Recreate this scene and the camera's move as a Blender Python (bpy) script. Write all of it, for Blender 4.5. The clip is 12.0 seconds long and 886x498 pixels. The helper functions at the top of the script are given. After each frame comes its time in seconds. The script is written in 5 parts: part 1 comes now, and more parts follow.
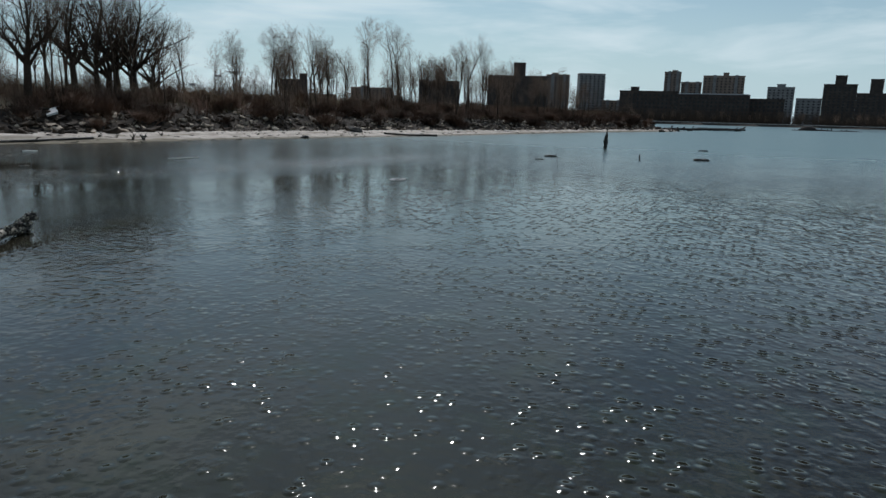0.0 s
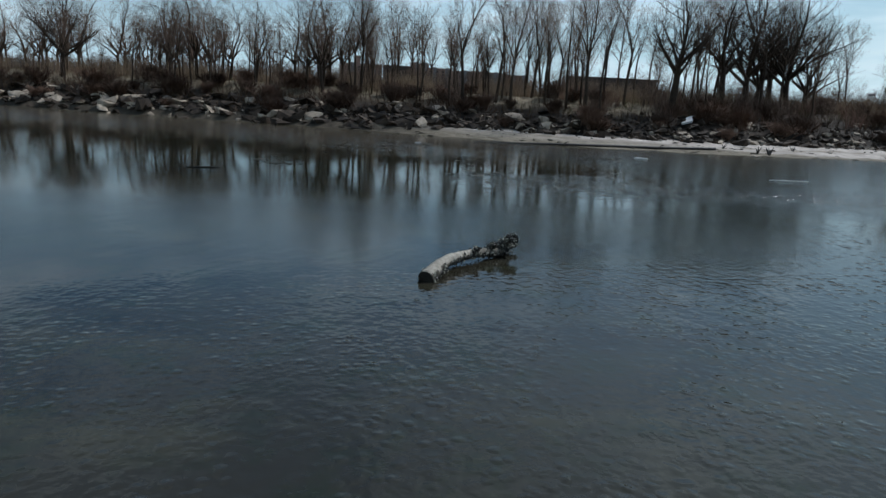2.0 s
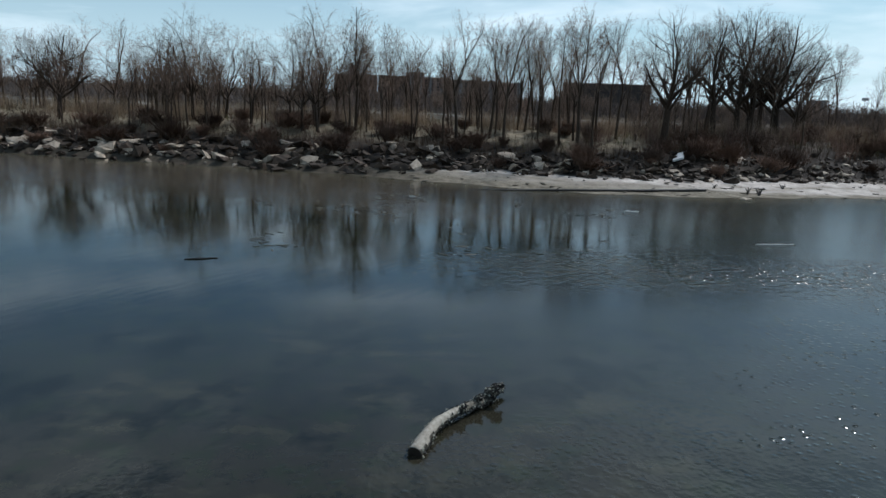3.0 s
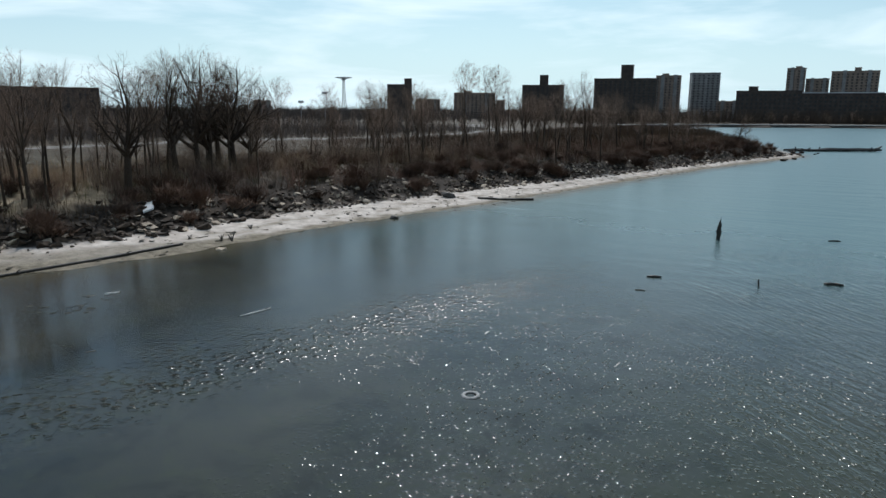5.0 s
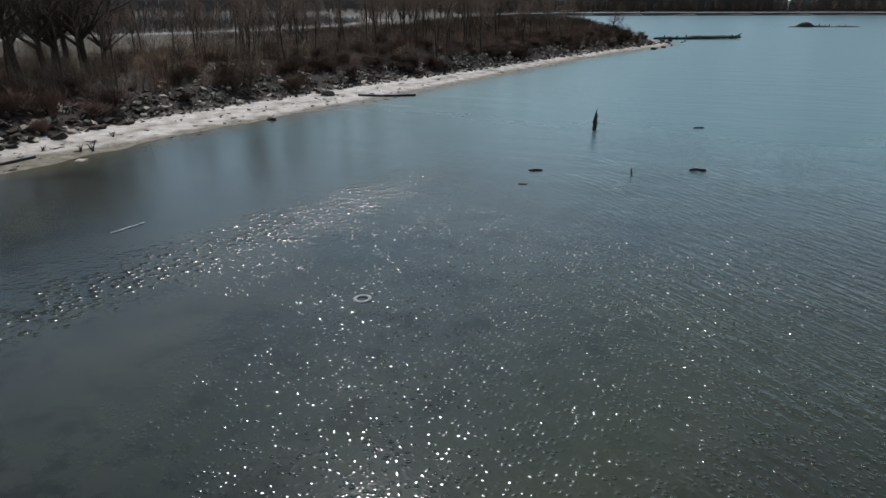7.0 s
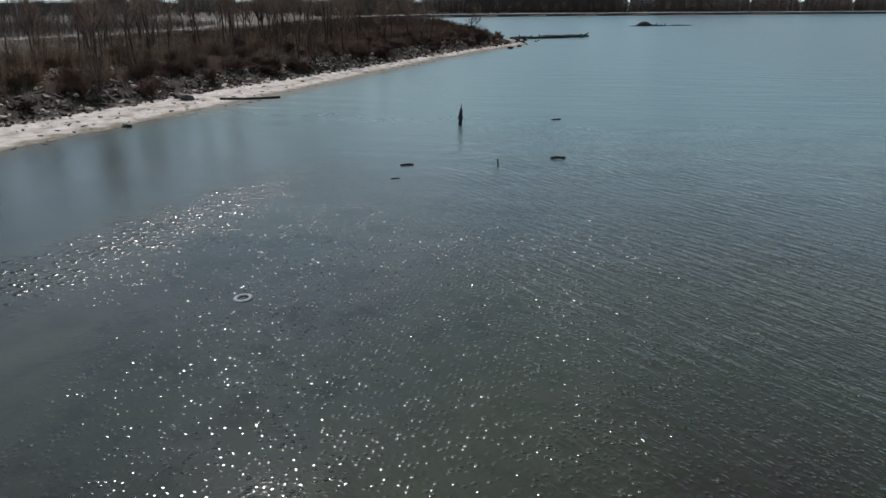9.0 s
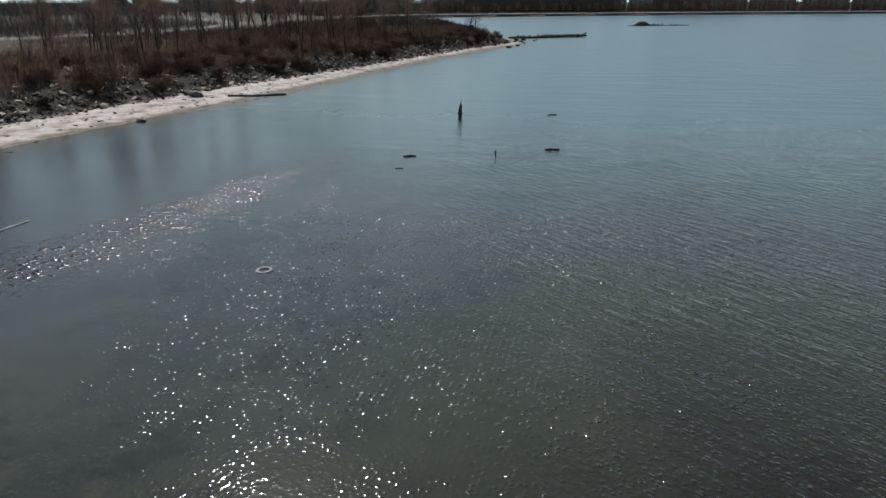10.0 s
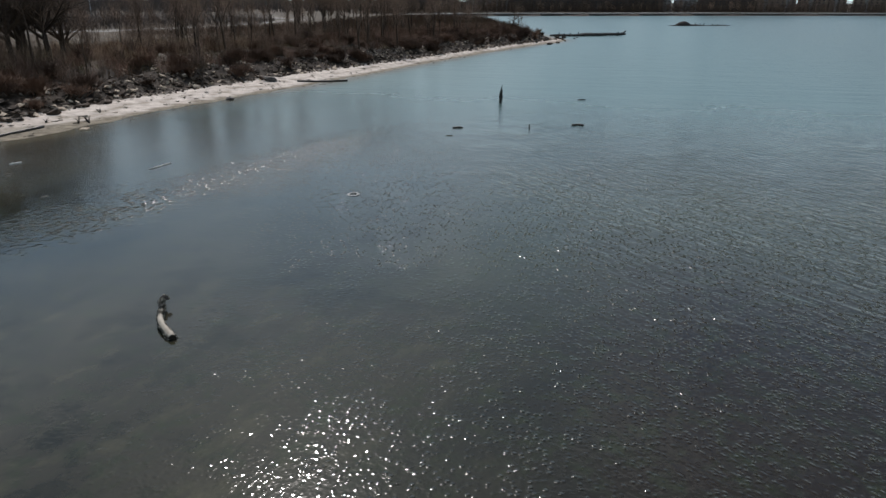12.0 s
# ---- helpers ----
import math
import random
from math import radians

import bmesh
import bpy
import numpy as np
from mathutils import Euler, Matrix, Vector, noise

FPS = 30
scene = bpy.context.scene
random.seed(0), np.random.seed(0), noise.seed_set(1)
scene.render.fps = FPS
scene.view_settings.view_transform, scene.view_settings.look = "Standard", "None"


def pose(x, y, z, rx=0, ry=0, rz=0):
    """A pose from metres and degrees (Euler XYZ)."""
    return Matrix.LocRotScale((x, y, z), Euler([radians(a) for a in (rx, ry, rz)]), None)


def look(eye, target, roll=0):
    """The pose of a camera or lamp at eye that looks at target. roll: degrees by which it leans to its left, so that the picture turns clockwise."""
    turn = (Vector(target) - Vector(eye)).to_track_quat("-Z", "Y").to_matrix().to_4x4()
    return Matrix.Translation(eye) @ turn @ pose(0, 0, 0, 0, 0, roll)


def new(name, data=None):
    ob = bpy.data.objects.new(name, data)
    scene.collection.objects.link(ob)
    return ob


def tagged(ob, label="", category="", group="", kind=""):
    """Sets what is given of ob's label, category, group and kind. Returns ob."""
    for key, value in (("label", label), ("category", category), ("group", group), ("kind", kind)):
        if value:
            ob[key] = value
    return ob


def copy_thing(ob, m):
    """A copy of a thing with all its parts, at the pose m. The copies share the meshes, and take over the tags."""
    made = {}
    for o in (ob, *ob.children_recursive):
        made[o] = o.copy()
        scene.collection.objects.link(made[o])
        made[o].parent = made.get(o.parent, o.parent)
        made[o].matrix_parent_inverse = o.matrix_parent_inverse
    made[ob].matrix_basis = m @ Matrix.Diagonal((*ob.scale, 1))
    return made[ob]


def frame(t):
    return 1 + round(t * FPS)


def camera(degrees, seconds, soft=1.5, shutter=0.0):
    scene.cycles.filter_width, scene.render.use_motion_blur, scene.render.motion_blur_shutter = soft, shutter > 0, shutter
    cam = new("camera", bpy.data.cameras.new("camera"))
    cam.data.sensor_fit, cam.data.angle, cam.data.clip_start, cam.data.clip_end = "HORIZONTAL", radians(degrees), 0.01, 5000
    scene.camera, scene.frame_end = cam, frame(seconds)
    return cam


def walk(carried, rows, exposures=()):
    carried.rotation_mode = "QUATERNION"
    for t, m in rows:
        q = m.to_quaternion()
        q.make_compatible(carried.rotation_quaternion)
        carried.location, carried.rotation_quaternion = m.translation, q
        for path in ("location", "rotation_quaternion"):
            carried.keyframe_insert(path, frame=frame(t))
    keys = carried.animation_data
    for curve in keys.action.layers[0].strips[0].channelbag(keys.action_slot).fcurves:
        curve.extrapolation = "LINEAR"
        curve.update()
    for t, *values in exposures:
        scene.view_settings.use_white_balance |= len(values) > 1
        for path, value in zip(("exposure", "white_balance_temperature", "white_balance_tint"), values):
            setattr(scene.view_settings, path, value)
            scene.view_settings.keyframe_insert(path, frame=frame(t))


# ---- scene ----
cam = camera(65.6, 12.0)
PATH = [
    (0, (-2.157, 0.66, 3.307), (-2.995, 2.434, 2.921), 1.6),
    (0.3, (-2.715, 1.361, 3.223), (-3.702, 3.057, 2.835), 1.8),
    (0.5, (-3.014, 1.962, 3.265), (-4.474, 3.265, 2.851), 2.8),
    (0.8, (-2.65, 2.984, 3.405), (-4.292, 4.046, 2.982), 2.7),
    (1, (-3.114, 3.628, 3.379), (-4.966, 4.237, 2.932), 3.2),
    (1.2, (-3.419, 4.715, 3.329), (-5.312, 5.183, 2.883), 3.0),
    (1.5, (-3.785, 5.635, 3.313), (-5.679, 6.103, 2.871), 3.2),
    (2, (-4.476, 6.682, 3.562), (-6.372, 7.15, 3.126), 3.2),
    (2.5, (-4.564, 6.817, 5.039), (-6.462, 7.281, 4.609), 2.6),
    (2.7, (-4.558, 6.881, 5.818), (-6.457, 7.343, 5.394), 2.3),
    (4.5, (-3.831, 5.601, 12.61), (-5.419, 6.743, 12.194), 1.7),
    (4.7, (-3.91, 5.884, 12.541), (-5.316, 7.247, 12.134), 1.5),
    (5, (-4.029, 6.309, 12.438), (-5.125, 7.933, 12.038), 0.4),
    (5.2, (-4.09, 6.336, 12.495), (-5.114, 7.963, 11.942), 0.1),
    (5.5, (-4.183, 6.376, 12.581), (-5.176, 7.97, 11.892), 0.5),
    (6, (-4.13, 6.671, 12.607), (-5.029, 8.321, 11.92), 0.4),
    (6.5, (-4.023, 6.876, 12.574), (-4.841, 8.566, 11.887), 0.2),
    (7, (-4.179, 6.597, 12.605), (-4.95, 8.311, 11.919), 0.1),
    (7.5, (-4.185, 6.581, 12.592), (-4.812, 8.352, 11.906), 0.1),
    (9.5, (-3.836, 4.552, 12.244), (-4.263, 6.384, 11.565), -0.1),
    (10, (-3.353, 2.336, 12.341), (-3.782, 4.167, 11.662), -0.1),
    (10.5, (-2.872, -0.341, 12.305), (-3.41, 1.461, 11.624), 0.2),
    (11, (-2.06, -3.468, 12.319), (-2.602, -1.667, 11.638), 0.2),
    (11.5, (-1.237, -6.649, 12.283), (-1.777, -4.847, 11.603), 0.2),
    (12, (-0.602, -10.07, 12.238), (-1.137, -8.267, 11.556), 0.3),
]
walk(cam, [(t, look(eye, target, roll)) for t, eye, target, roll in PATH],
     exposures=[(0, -0.52, 6200, 10), (0.6, -0.56, 6000, 10), (1.2, -0.5, 5900, 9), (2.7, -0.22, 5900, 9), (4.4, -0.07, 6100, 9), (7.5, -0.04, 6250, 12), (9.5, -0.03, 6500, 14), (12, 0.0, 6600, 15)])

# ---------------------------------------------------------------- world and sun
SUN_AZ = radians(31.5)      # to the left of +y
SUN_EL = radians(45.5)


def node(nt, kind, x=0, y=0, **inputs):
    n = nt.nodes.new(kind)
    n.location = (x, y)
    for k, v in inputs.items():
        n.inputs[k.replace("_", " ")].default_value = v
    return n


world = bpy.data.worlds.new("sky")
scene.world = world
world.use_nodes = True
wt = world.node_tree
wt.nodes.clear()
wout = wt.nodes.new("ShaderNodeOutputWorld")
wbg = node(wt, "ShaderNodeBackground", Strength=0.085)
sky = wt.nodes.new("ShaderNodeTexSky")
sky.sky_type = "NISHITA"
sky.sun_disc = False
sky.sun_elevation = SUN_EL
sky.sun_rotation = -SUN_AZ
sky.altitude = 10
sky.air_density = 1.0
sky.dust_density = 1.2
sky.ozone_density = 1.3
# thin streaks of high cloud
wco = wt.nodes.new("ShaderNodeTexCoord")
wmap = wt.nodes.new("ShaderNodeMapping")
wmap.inputs["Scale"].default_value = (2.2, 2.2, 13.0)
wmap.inputs["Rotation"].default_value = (0.06, 0.03, 0.4)
wn = node(wt, "ShaderNodeTexNoise", Scale=1.6, Detail=5.0, Roughness=0.55, Distortion=0.4)
wr = wt.nodes.new("ShaderNodeMapRange")
wr.inputs["From Min"].default_value = 0.46
wr.inputs["From Max"].default_value = 0.72
wr.inputs["To Max"].default_value = 0.8
wmix = wt.nodes.new("ShaderNodeMix")
wmix.data_type = "RGBA"
wmix.inputs["B"].default_value = (11.6, 13.2, 13.6, 1)
wt.links.new(wco.outputs["Generated"], wmap.inputs["Vector"])
wt.links.new(wmap.outputs["Vector"], wn.inputs["Vector"])
wt.links.new(wn.outputs["Fac"], wr.inputs["Value"])
wt.links.new(wr.outputs["Result"], wmix.inputs["Factor"])
wtint = wt.nodes.new("ShaderNodeMix")
wtint.data_type = "RGBA"
wtint.blend_type = "MULTIPLY"
wtint.inputs["Factor"].default_value = 1.0
wtint.inputs["B"].default_value = (0.8, 1.02, 1.05, 1)
wt.links.new(sky.outputs["Color"], wtint.inputs["A"])
# milky haze low over the horizon
wsep = wt.nodes.new("ShaderNodeSeparateXYZ")
wt.links.new(wco.outputs["Generated"], wsep.inputs[0])
whz = wt.nodes.new("ShaderNodeMapRange")
whz.interpolation_type = "SMOOTHSTEP"
for key, val in (("From Min", -0.02), ("From Max", 0.28), ("To Min", 0.82), ("To Max", 0.0)):
    whz.inputs[key].default_value = val
wt.links.new(wsep.outputs["Z"], whz.inputs["Value"])
wmix2 = wt.nodes.new("ShaderNodeMix")
wmix2.data_type = "RGBA"
wmix2.inputs["B"].default_value = (8.7, 11.1, 12.1, 1)
wt.links.new(whz.outputs["Result"], wmix2.inputs["Factor"])
wt.links.new(wtint.outputs["Result"], wmix2.inputs["A"])
wt.links.new(wmix2.outputs["Result"], wmix.inputs["A"])
wt.links.new(wmix.outputs["Result"], wbg.inputs["Color"])
wt.links.new(wbg.outputs["Background"], wout.inputs["Surface"])

sun_data = bpy.data.lights.new("sun", "SUN")
sun_data.energy = 3.2
sun_data.angle = radians(0.55)
sun_data.color = (1.0, 0.965, 0.925)
sun = new("sun", sun_data)
sun_way = Vector((-math.sin(SUN_AZ) * math.cos(SUN_EL), math.cos(SUN_AZ) * math.cos(SUN_EL), math.sin(SUN_EL)))
sun.matrix_world = look(sun_way * 300, (0, 0, 0))


# ---------------------------------------------------------------- materials
def material(name, low, high, scale=3.0, rough=0.85, bump=0.0, bump_scale=20.0, metal=0.0, low2=None, scale2=0.3,
             by_object=0.0, spec=0.3, thin=0.0):
    """Two colours mixed by fine and coarse noise, with relief; by_object varies the value from piece to piece."""
    m = bpy.data.materials.new(name)
    m.use_nodes = True
    nt = m.node_tree
    b = nt.nodes["Principled BSDF"]
    b.inputs["Roughness"].default_value = rough
    b.inputs["Metallic"].default_value = metal
    b.inputs["Specular IOR Level"].default_value = spec
    geo = nt.nodes.new("ShaderNodeNewGeometry")
    n1 = node(nt, "ShaderNodeTexNoise", Scale=scale, Detail=6.0, Roughness=0.65)
    n2 = node(nt, "ShaderNodeTexNoise", Scale=scale2, Detail=3.0)
    for n in (n1, n2):
        nt.links.new(geo.outputs["Position"], n.inputs["Vector"])
    r1 = nt.nodes.new("ShaderNodeMapRange")
    r1.inputs["From Min"].default_value, r1.inputs["From Max"].default_value = 0.3, 0.7
    nt.links.new(n1.outputs["Fac"], r1.inputs["Value"])
    mix = nt.nodes.new("ShaderNodeMix")
    mix.data_type = "RGBA"
    mix.inputs["A"].default_value = (*low, 1)
    mix.inputs["B"].default_value = (*high, 1)
    nt.links.new(r1.outputs["Result"], mix.inputs["Factor"])
    out = mix.outputs["Result"]
    r2 = nt.nodes.new("ShaderNodeMapRange")
    r2.inputs["From Min"].default_value, r2.inputs["From Max"].default_value = 0.4, 0.65
    nt.links.new(n2.outputs["Fac"], r2.inputs["Value"])
    mix2 = nt.nodes.new("ShaderNodeMix")
    mix2.data_type = "RGBA"
    mix2.inputs["B"].default_value = (*(low2 or tuple(0.7 * c for c in low)), 1)
    fac = nt.nodes.new("ShaderNodeMath")
    fac.operation = "MULTIPLY"
    fac.inputs[1].default_value = 0.6
    nt.links.new(r2.outputs["Result"], fac.inputs[0])
    nt.links.new(fac.outputs[0], mix2.inputs["Factor"])
    nt.links.new(out, mix2.inputs["A"])
    out = mix2.outputs["Result"]
    if by_object:
        info = nt.nodes.new("ShaderNodeObjectInfo")
        hs = nt.nodes.new("ShaderNodeHueSaturation")
        rr = nt.nodes.new("ShaderNodeMapRange")
        rr.inputs["To Min"].default_value, rr.inputs["To Max"].default_value = 1 - by_object, 1 + by_object
        nt.links.new(info.outputs["Random"], rr.inputs["Value"])
        nt.links.new(rr.outputs["Result"], hs.inputs["Value"])
        nt.links.new(out, hs.inputs["Color"])
        out = hs.outputs["Color"]
    nt.links.new(out, b.inputs["Base Color"])
    if thin:
        tr = nt.nodes.new("ShaderNodeBsdfTranslucent")
        nt.links.new(out, tr.inputs["Color"])
        ms = node(nt, "ShaderNodeMixShader", Fac=thin)
        nt.links.new(b.outputs["BSDF"], ms.inputs[1])
        nt.links.new(tr.outputs["BSDF"], ms.inputs[2])
        nt.links.new(ms.outputs["Shader"], nt.nodes["Material Output"].inputs["Surface"])
    if bump:
        n3 = node(nt, "ShaderNodeTexNoise", Scale=bump_scale, Detail=5.0)
        nt.links.new(geo.outputs["Position"], n3.inputs["Vector"])
        bp = node(nt, "ShaderNodeBump", Strength=0.8, Distance=bump)
        nt.links.new(n3.outputs["Fac"], bp.inputs["Height"])
        nt.links.new(bp.outputs["Normal"], b.inputs["Normal"])
    return m


# greyer twig colour for the distant woods, with aerial haze painted into it
M_HAZETWIG = material("hazed_far_twigs", (0.065, 0.051, 0.043), (0.155, 0.125, 0.108), 0.4, 0.9, by_object=0.2)
M_BARK = material("bark", (0.0382, 0.0257, 0.0171), (0.111, 0.0762, 0.0504), 9, 0.9, 0.015, 30, by_object=0.25)
M_TWIG = material("twigs", (0.106, 0.0703, 0.0486), (0.276, 0.186, 0.129), 1.5, 0.9, by_object=0.25)
M_BRUSH = material("dry_brush", (0.0477, 0.0257, 0.0162), (0.159, 0.0871, 0.0522), 0.5, 0.9, low2=(0.0795, 0.0653, 0.0324), scale2=0.12, thin=0.22)
M_BUSH = material("bush_twigs", (0.0742, 0.0416, 0.0279), (0.223, 0.134, 0.0873), 2.0, 0.9, by_object=0.5, thin=0.22)
M_SHRUB = material("red_brown_shrub", (0.138, 0.0812, 0.0594), (0.318, 0.203, 0.149), 1.0, 0.9, low2=(0.106, 0.0574, 0.0396), scale2=0.2, thin=0.22)
M_OLIVE = material("olive_scrub", (0.06, 0.062, 0.022), (0.15, 0.145, 0.06), 1.0, 0.9, thin=0.4)
M_REED = material("dry_reeds", (0.212, 0.148, 0.0945), (0.445, 0.332, 0.221), 2.0, 0.85, thin=0.25)
M_GRASS = material("dry_grass", (0.106, 0.0792, 0.0405), (0.254, 0.193, 0.106), 1.2, 0.9, low2=(0.053, 0.0544, 0.0216), scale2=0.15, thin=0.25)
M_ROCK = material("rubble_stone", (0.0127, 0.00891, 0.00585), (0.0848, 0.0574, 0.0378), 2.0, 0.85, 0.04, 7, by_object=0.6)
M_PALE = material("pale_stone", (0.276, 0.213, 0.153), (0.594, 0.485, 0.369), 3, 0.8, 0.02, 12, by_object=0.2)
M_DARKROCK = material("wet_dark_stone", (0.025, 0.022, 0.02), (0.1, 0.085, 0.07), 4, 0.55, 0.02, 15)
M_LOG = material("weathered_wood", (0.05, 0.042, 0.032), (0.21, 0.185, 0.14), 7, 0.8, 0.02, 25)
M_LOGTOP = material("pale_wood", (0.2, 0.17, 0.13), (0.5, 0.45, 0.37), 8, 0.75, 0.015, 30)
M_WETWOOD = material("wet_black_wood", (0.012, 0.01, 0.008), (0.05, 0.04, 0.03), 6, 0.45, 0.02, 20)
M_DRIFT = material("pale_driftwood", (0.55, 0.52, 0.47), (0.78, 0.75, 0.7), 6, 0.7, 0.01, 30)
M_BARNACLE = material("barnacles", (0.2, 0.18, 0.13), (0.58, 0.55, 0.45), 20, 0.8, 0.01, 60)
M_RUBBER = material("worn_rubber", (0.2, 0.2, 0.19), (0.46, 0.455, 0.44), 7, 0.6, 0.008, 40)
M_WEED = material("stranded_weed", (0.02, 0.018, 0.01), (0.07, 0.055, 0.03), 5, 0.8, 0.03, 12)
M_MUDWEED = material("mud_and_weed", (0.03, 0.025, 0.015), (0.1, 0.083, 0.055), 3, 0.6, 0.02, 18)
M_WHITE = material("white_board", (0.62, 0.62, 0.6), (0.8, 0.8, 0.78), 3, 0.5)
M_HULL = material("rusted_hull", (0.018, 0.015, 0.013), (0.07, 0.05, 0.04), 2, 0.8, 0.03, 6)
M_BULK = material("bulkhead_timber", (0.05, 0.045, 0.04), (0.13, 0.115, 0.1), 1.5, 0.85, 0.03, 5)
M_PAVE = material("pale_paving", (0.42, 0.4, 0.37), (0.62, 0.6, 0.56), 0.8, 0.9)
M_BRICK_A = material("dark_brick", (0.052, 0.04, 0.034), (0.095, 0.075, 0.063), 0.5, 0.9)
M_BRICK_B = material("brown_brick", (0.201, 0.148, 0.117), (0.297, 0.228, 0.18), 0.5, 0.9)
M_CONC = material("pale_concrete", (0.2, 0.195, 0.19), (0.3, 0.29, 0.28), 0.4, 0.85)
M_ROOF = material("pale_roofing", (0.5, 0.5, 0.5), (0.7, 0.7, 0.7), 0.3, 0.7)
M_BRICK_C = material("red_brick", (0.254, 0.163, 0.126), (0.382, 0.257, 0.203), 0.5, 0.9)
M_WINDOW = material("window_glass", (0.02, 0.02, 0.022), (0.05, 0.05, 0.05), 0.3, 0.3, spec=0.25)
M_STEEL = material("painted_steel", (0.3, 0.31, 0.32), (0.5, 0.5, 0.5), 0.5, 0.6)


# ---------------------------------------------------------------- helpers
def mesh(name, verts, faces, mat, smooth=False):
    me = bpy.data.meshes.new(name)
    me.from_pydata([tuple(v) for v in verts], [], faces)
    me.materials.append(mat)
    if smooth:
        me.polygons.foreach_set("use_smooth", [True] * len(me.polygons))
    me.update()
    return me


def thing(name, label, category, m=None, group=""):
    ob = new(name)
    ob.empty_display_size = 0.2
    if m is not None:
        ob.matrix_basis = m
    return tagged(ob, label, category, group)


def part(name, me, parent, label="", m=None):
    ob = new(name, me)
    ob.parent = parent
    if m is not None:
        ob.matrix_basis = m
    if label:
        tagged(ob, label)
    return ob


def tube(path, radii, sides=6, cap=True):
    """A tapered tube along a path; returns verts and faces."""
    vs, fs = [], []
    n = len(path)
    side = None
    for i, (p, r) in enumerate(zip(path, radii)):
        d = (path[min(i + 1, n - 1)] - path[max(i - 1, 0)]).normalized()
        if side is None or abs(side.dot(d)) > 0.95:
            side = d.orthogonal().normalized()
        u = (side - d * side.dot(d)).normalized()
        v = d.cross(u)
        side = u
        for k in range(sides):
            a = 2 * math.pi * k / sides
            vs.append(p + (u * math.cos(a) + v * math.sin(a)) * r)
    for i in range(n - 1):
        for k in range(sides):
            a, b = i * sides + k, i * sides + (k + 1) % sides
            fs.append((a, b, b + sides, a + sides))
    if cap:
        fs.append(tuple(range(sides - 1, -1, -1)))
        fs.append(tuple(range((n - 1) * sides, n * sides)))
    return vs, fs


def add(store, vs, fs):
    k = len(store[0])
    store[0].extend(vs)
    store[1].extend(tuple(i + k for i in f) for f in fs)


def box(cx, cy, z0, z1, w, d, turn=0.0):
    c, s = math.cos(turn), math.sin(turn)
    vs = []
    for z in (z0, z1):
        for x, y in ((-w / 2, -d / 2), (w / 2, -d / 2), (w / 2, d / 2), (-w / 2, d / 2)):
            vs.append(Vector((cx + c * x - s * y, cy + s * x + c * y, z)))
    return vs, [(3, 2, 1, 0), (4, 5, 6, 7), (0, 1, 5, 4), (1, 2, 6, 5), (2, 3, 7, 6), (3, 0, 4, 7)]


# ---------------------------------------------------------------- the ground
# GROUND BEGIN
SHORE = [(-300, -500), (-150, -150), (-110, -80), (-95, -40), (-88, -22), (-80, -8), (-75, 4), (-70, 13), (-63, 23), (-57, 33), (-55, 43),
         (-55, 52), (-54.5, 60), (-52.5, 72), (-49.5, 90), (-46.8, 114), (-44.4, 135), (-41, 159), (-34, 196), (-29.5, 211),
         (-29, 226), (-36, 242), (-50, 280), (-62, 325), (-85, 350), (-140, 420), (-170, 480), (-150, 545), (-90, 590),
         (0, 650), (60, 690), (190, 755), (600, 960), (4500, 2500)]
RING = SHORE + [(4500, 4500), (-4500, 4500), (-4500, -3500), (-1200, -3500)]


def wobble(x, y, scale, seed):
    """Smooth uneven ground, about -1 to 1."""
    rnd = np.random.RandomState(seed)
    out = 0 * x
    for _ in range(7):
        a, k, p = rnd.uniform(0, 6.28), rnd.uniform(0.6, 1.9) / scale, rnd.uniform(0, 6.28)
        out = out + np.sin((x * np.cos(a) + y * np.sin(a)) * k * 6.28 + p)
    return out / 4


def inland(x, y):
    """Distance from the waterline, positive on land."""
    x, y = np.asarray(x, float), np.asarray(y, float)
    best = np.full(x.shape, 1e9)
    inside = np.zeros(x.shape, bool)
    n = len(RING)
    for i in range(n):
        (ax, ay), (bx, by) = RING[i], RING[(i + 1) % n]
        dx, dy = bx - ax, by - ay
        t = np.clip(((x - ax) * dx + (y - ay) * dy) / (dx * dx + dy * dy), 0, 1)
        best = np.minimum(best, np.hypot(x - ax - t * dx, y - ay - t * dy))
        cross = (ay > y) != (by > y)
        inside ^= cross & (x < dx * (y - ay) / (dy if dy else 1e-9) + ax)
    return np.where(inside, best, -best)


def smooth(a):
    a = np.clip(a, 0, 1)
    return a * a * (3 - 2 * a)


def sand_width(y):
    return np.interp(y, [-40, 0, 10, 18, 28, 60, 95, 125, 160, 205, 240, 300], [0.6, 0.8, 1.2, 4, 7.2, 8.4, 8.6, 5.6, 4.2, 4, 4, 5])


def ground_z(x, y):
    x, y = np.asarray(x, float), np.asarray(y, float)
    d = inland(x, y) + 0.5 * wobble(x, y, 9, 1) * np.exp(-np.hypot(x + 60, y - 60) / 400)
    w = sand_width(y)
    z = 0.55 * smooth(d / w)
    z = z + 1.7 * smooth((d - w) / 6.5)
    z = z + 1.5 * smooth((d - w - 6) / 9)
    z = z + smooth((d - w - 1) / 6) * (0.22 * wobble(x, y, 6, 2) + 0.12 * wobble(x, y, 2.3, 3))
    z = z + smooth(d / 3) * 0.05 * wobble(x, y, 1.7, 4)
    far = smooth((y - 380) / 120)
    z = z * (1 - far) + far * 2.0 * smooth(d / 2.0)
    return np.where(d > 0, z, np.maximum(d * 0.035, -1.4) * (1 + 0.1 * wobble(x, y, 5, 5)))
# GROUND END


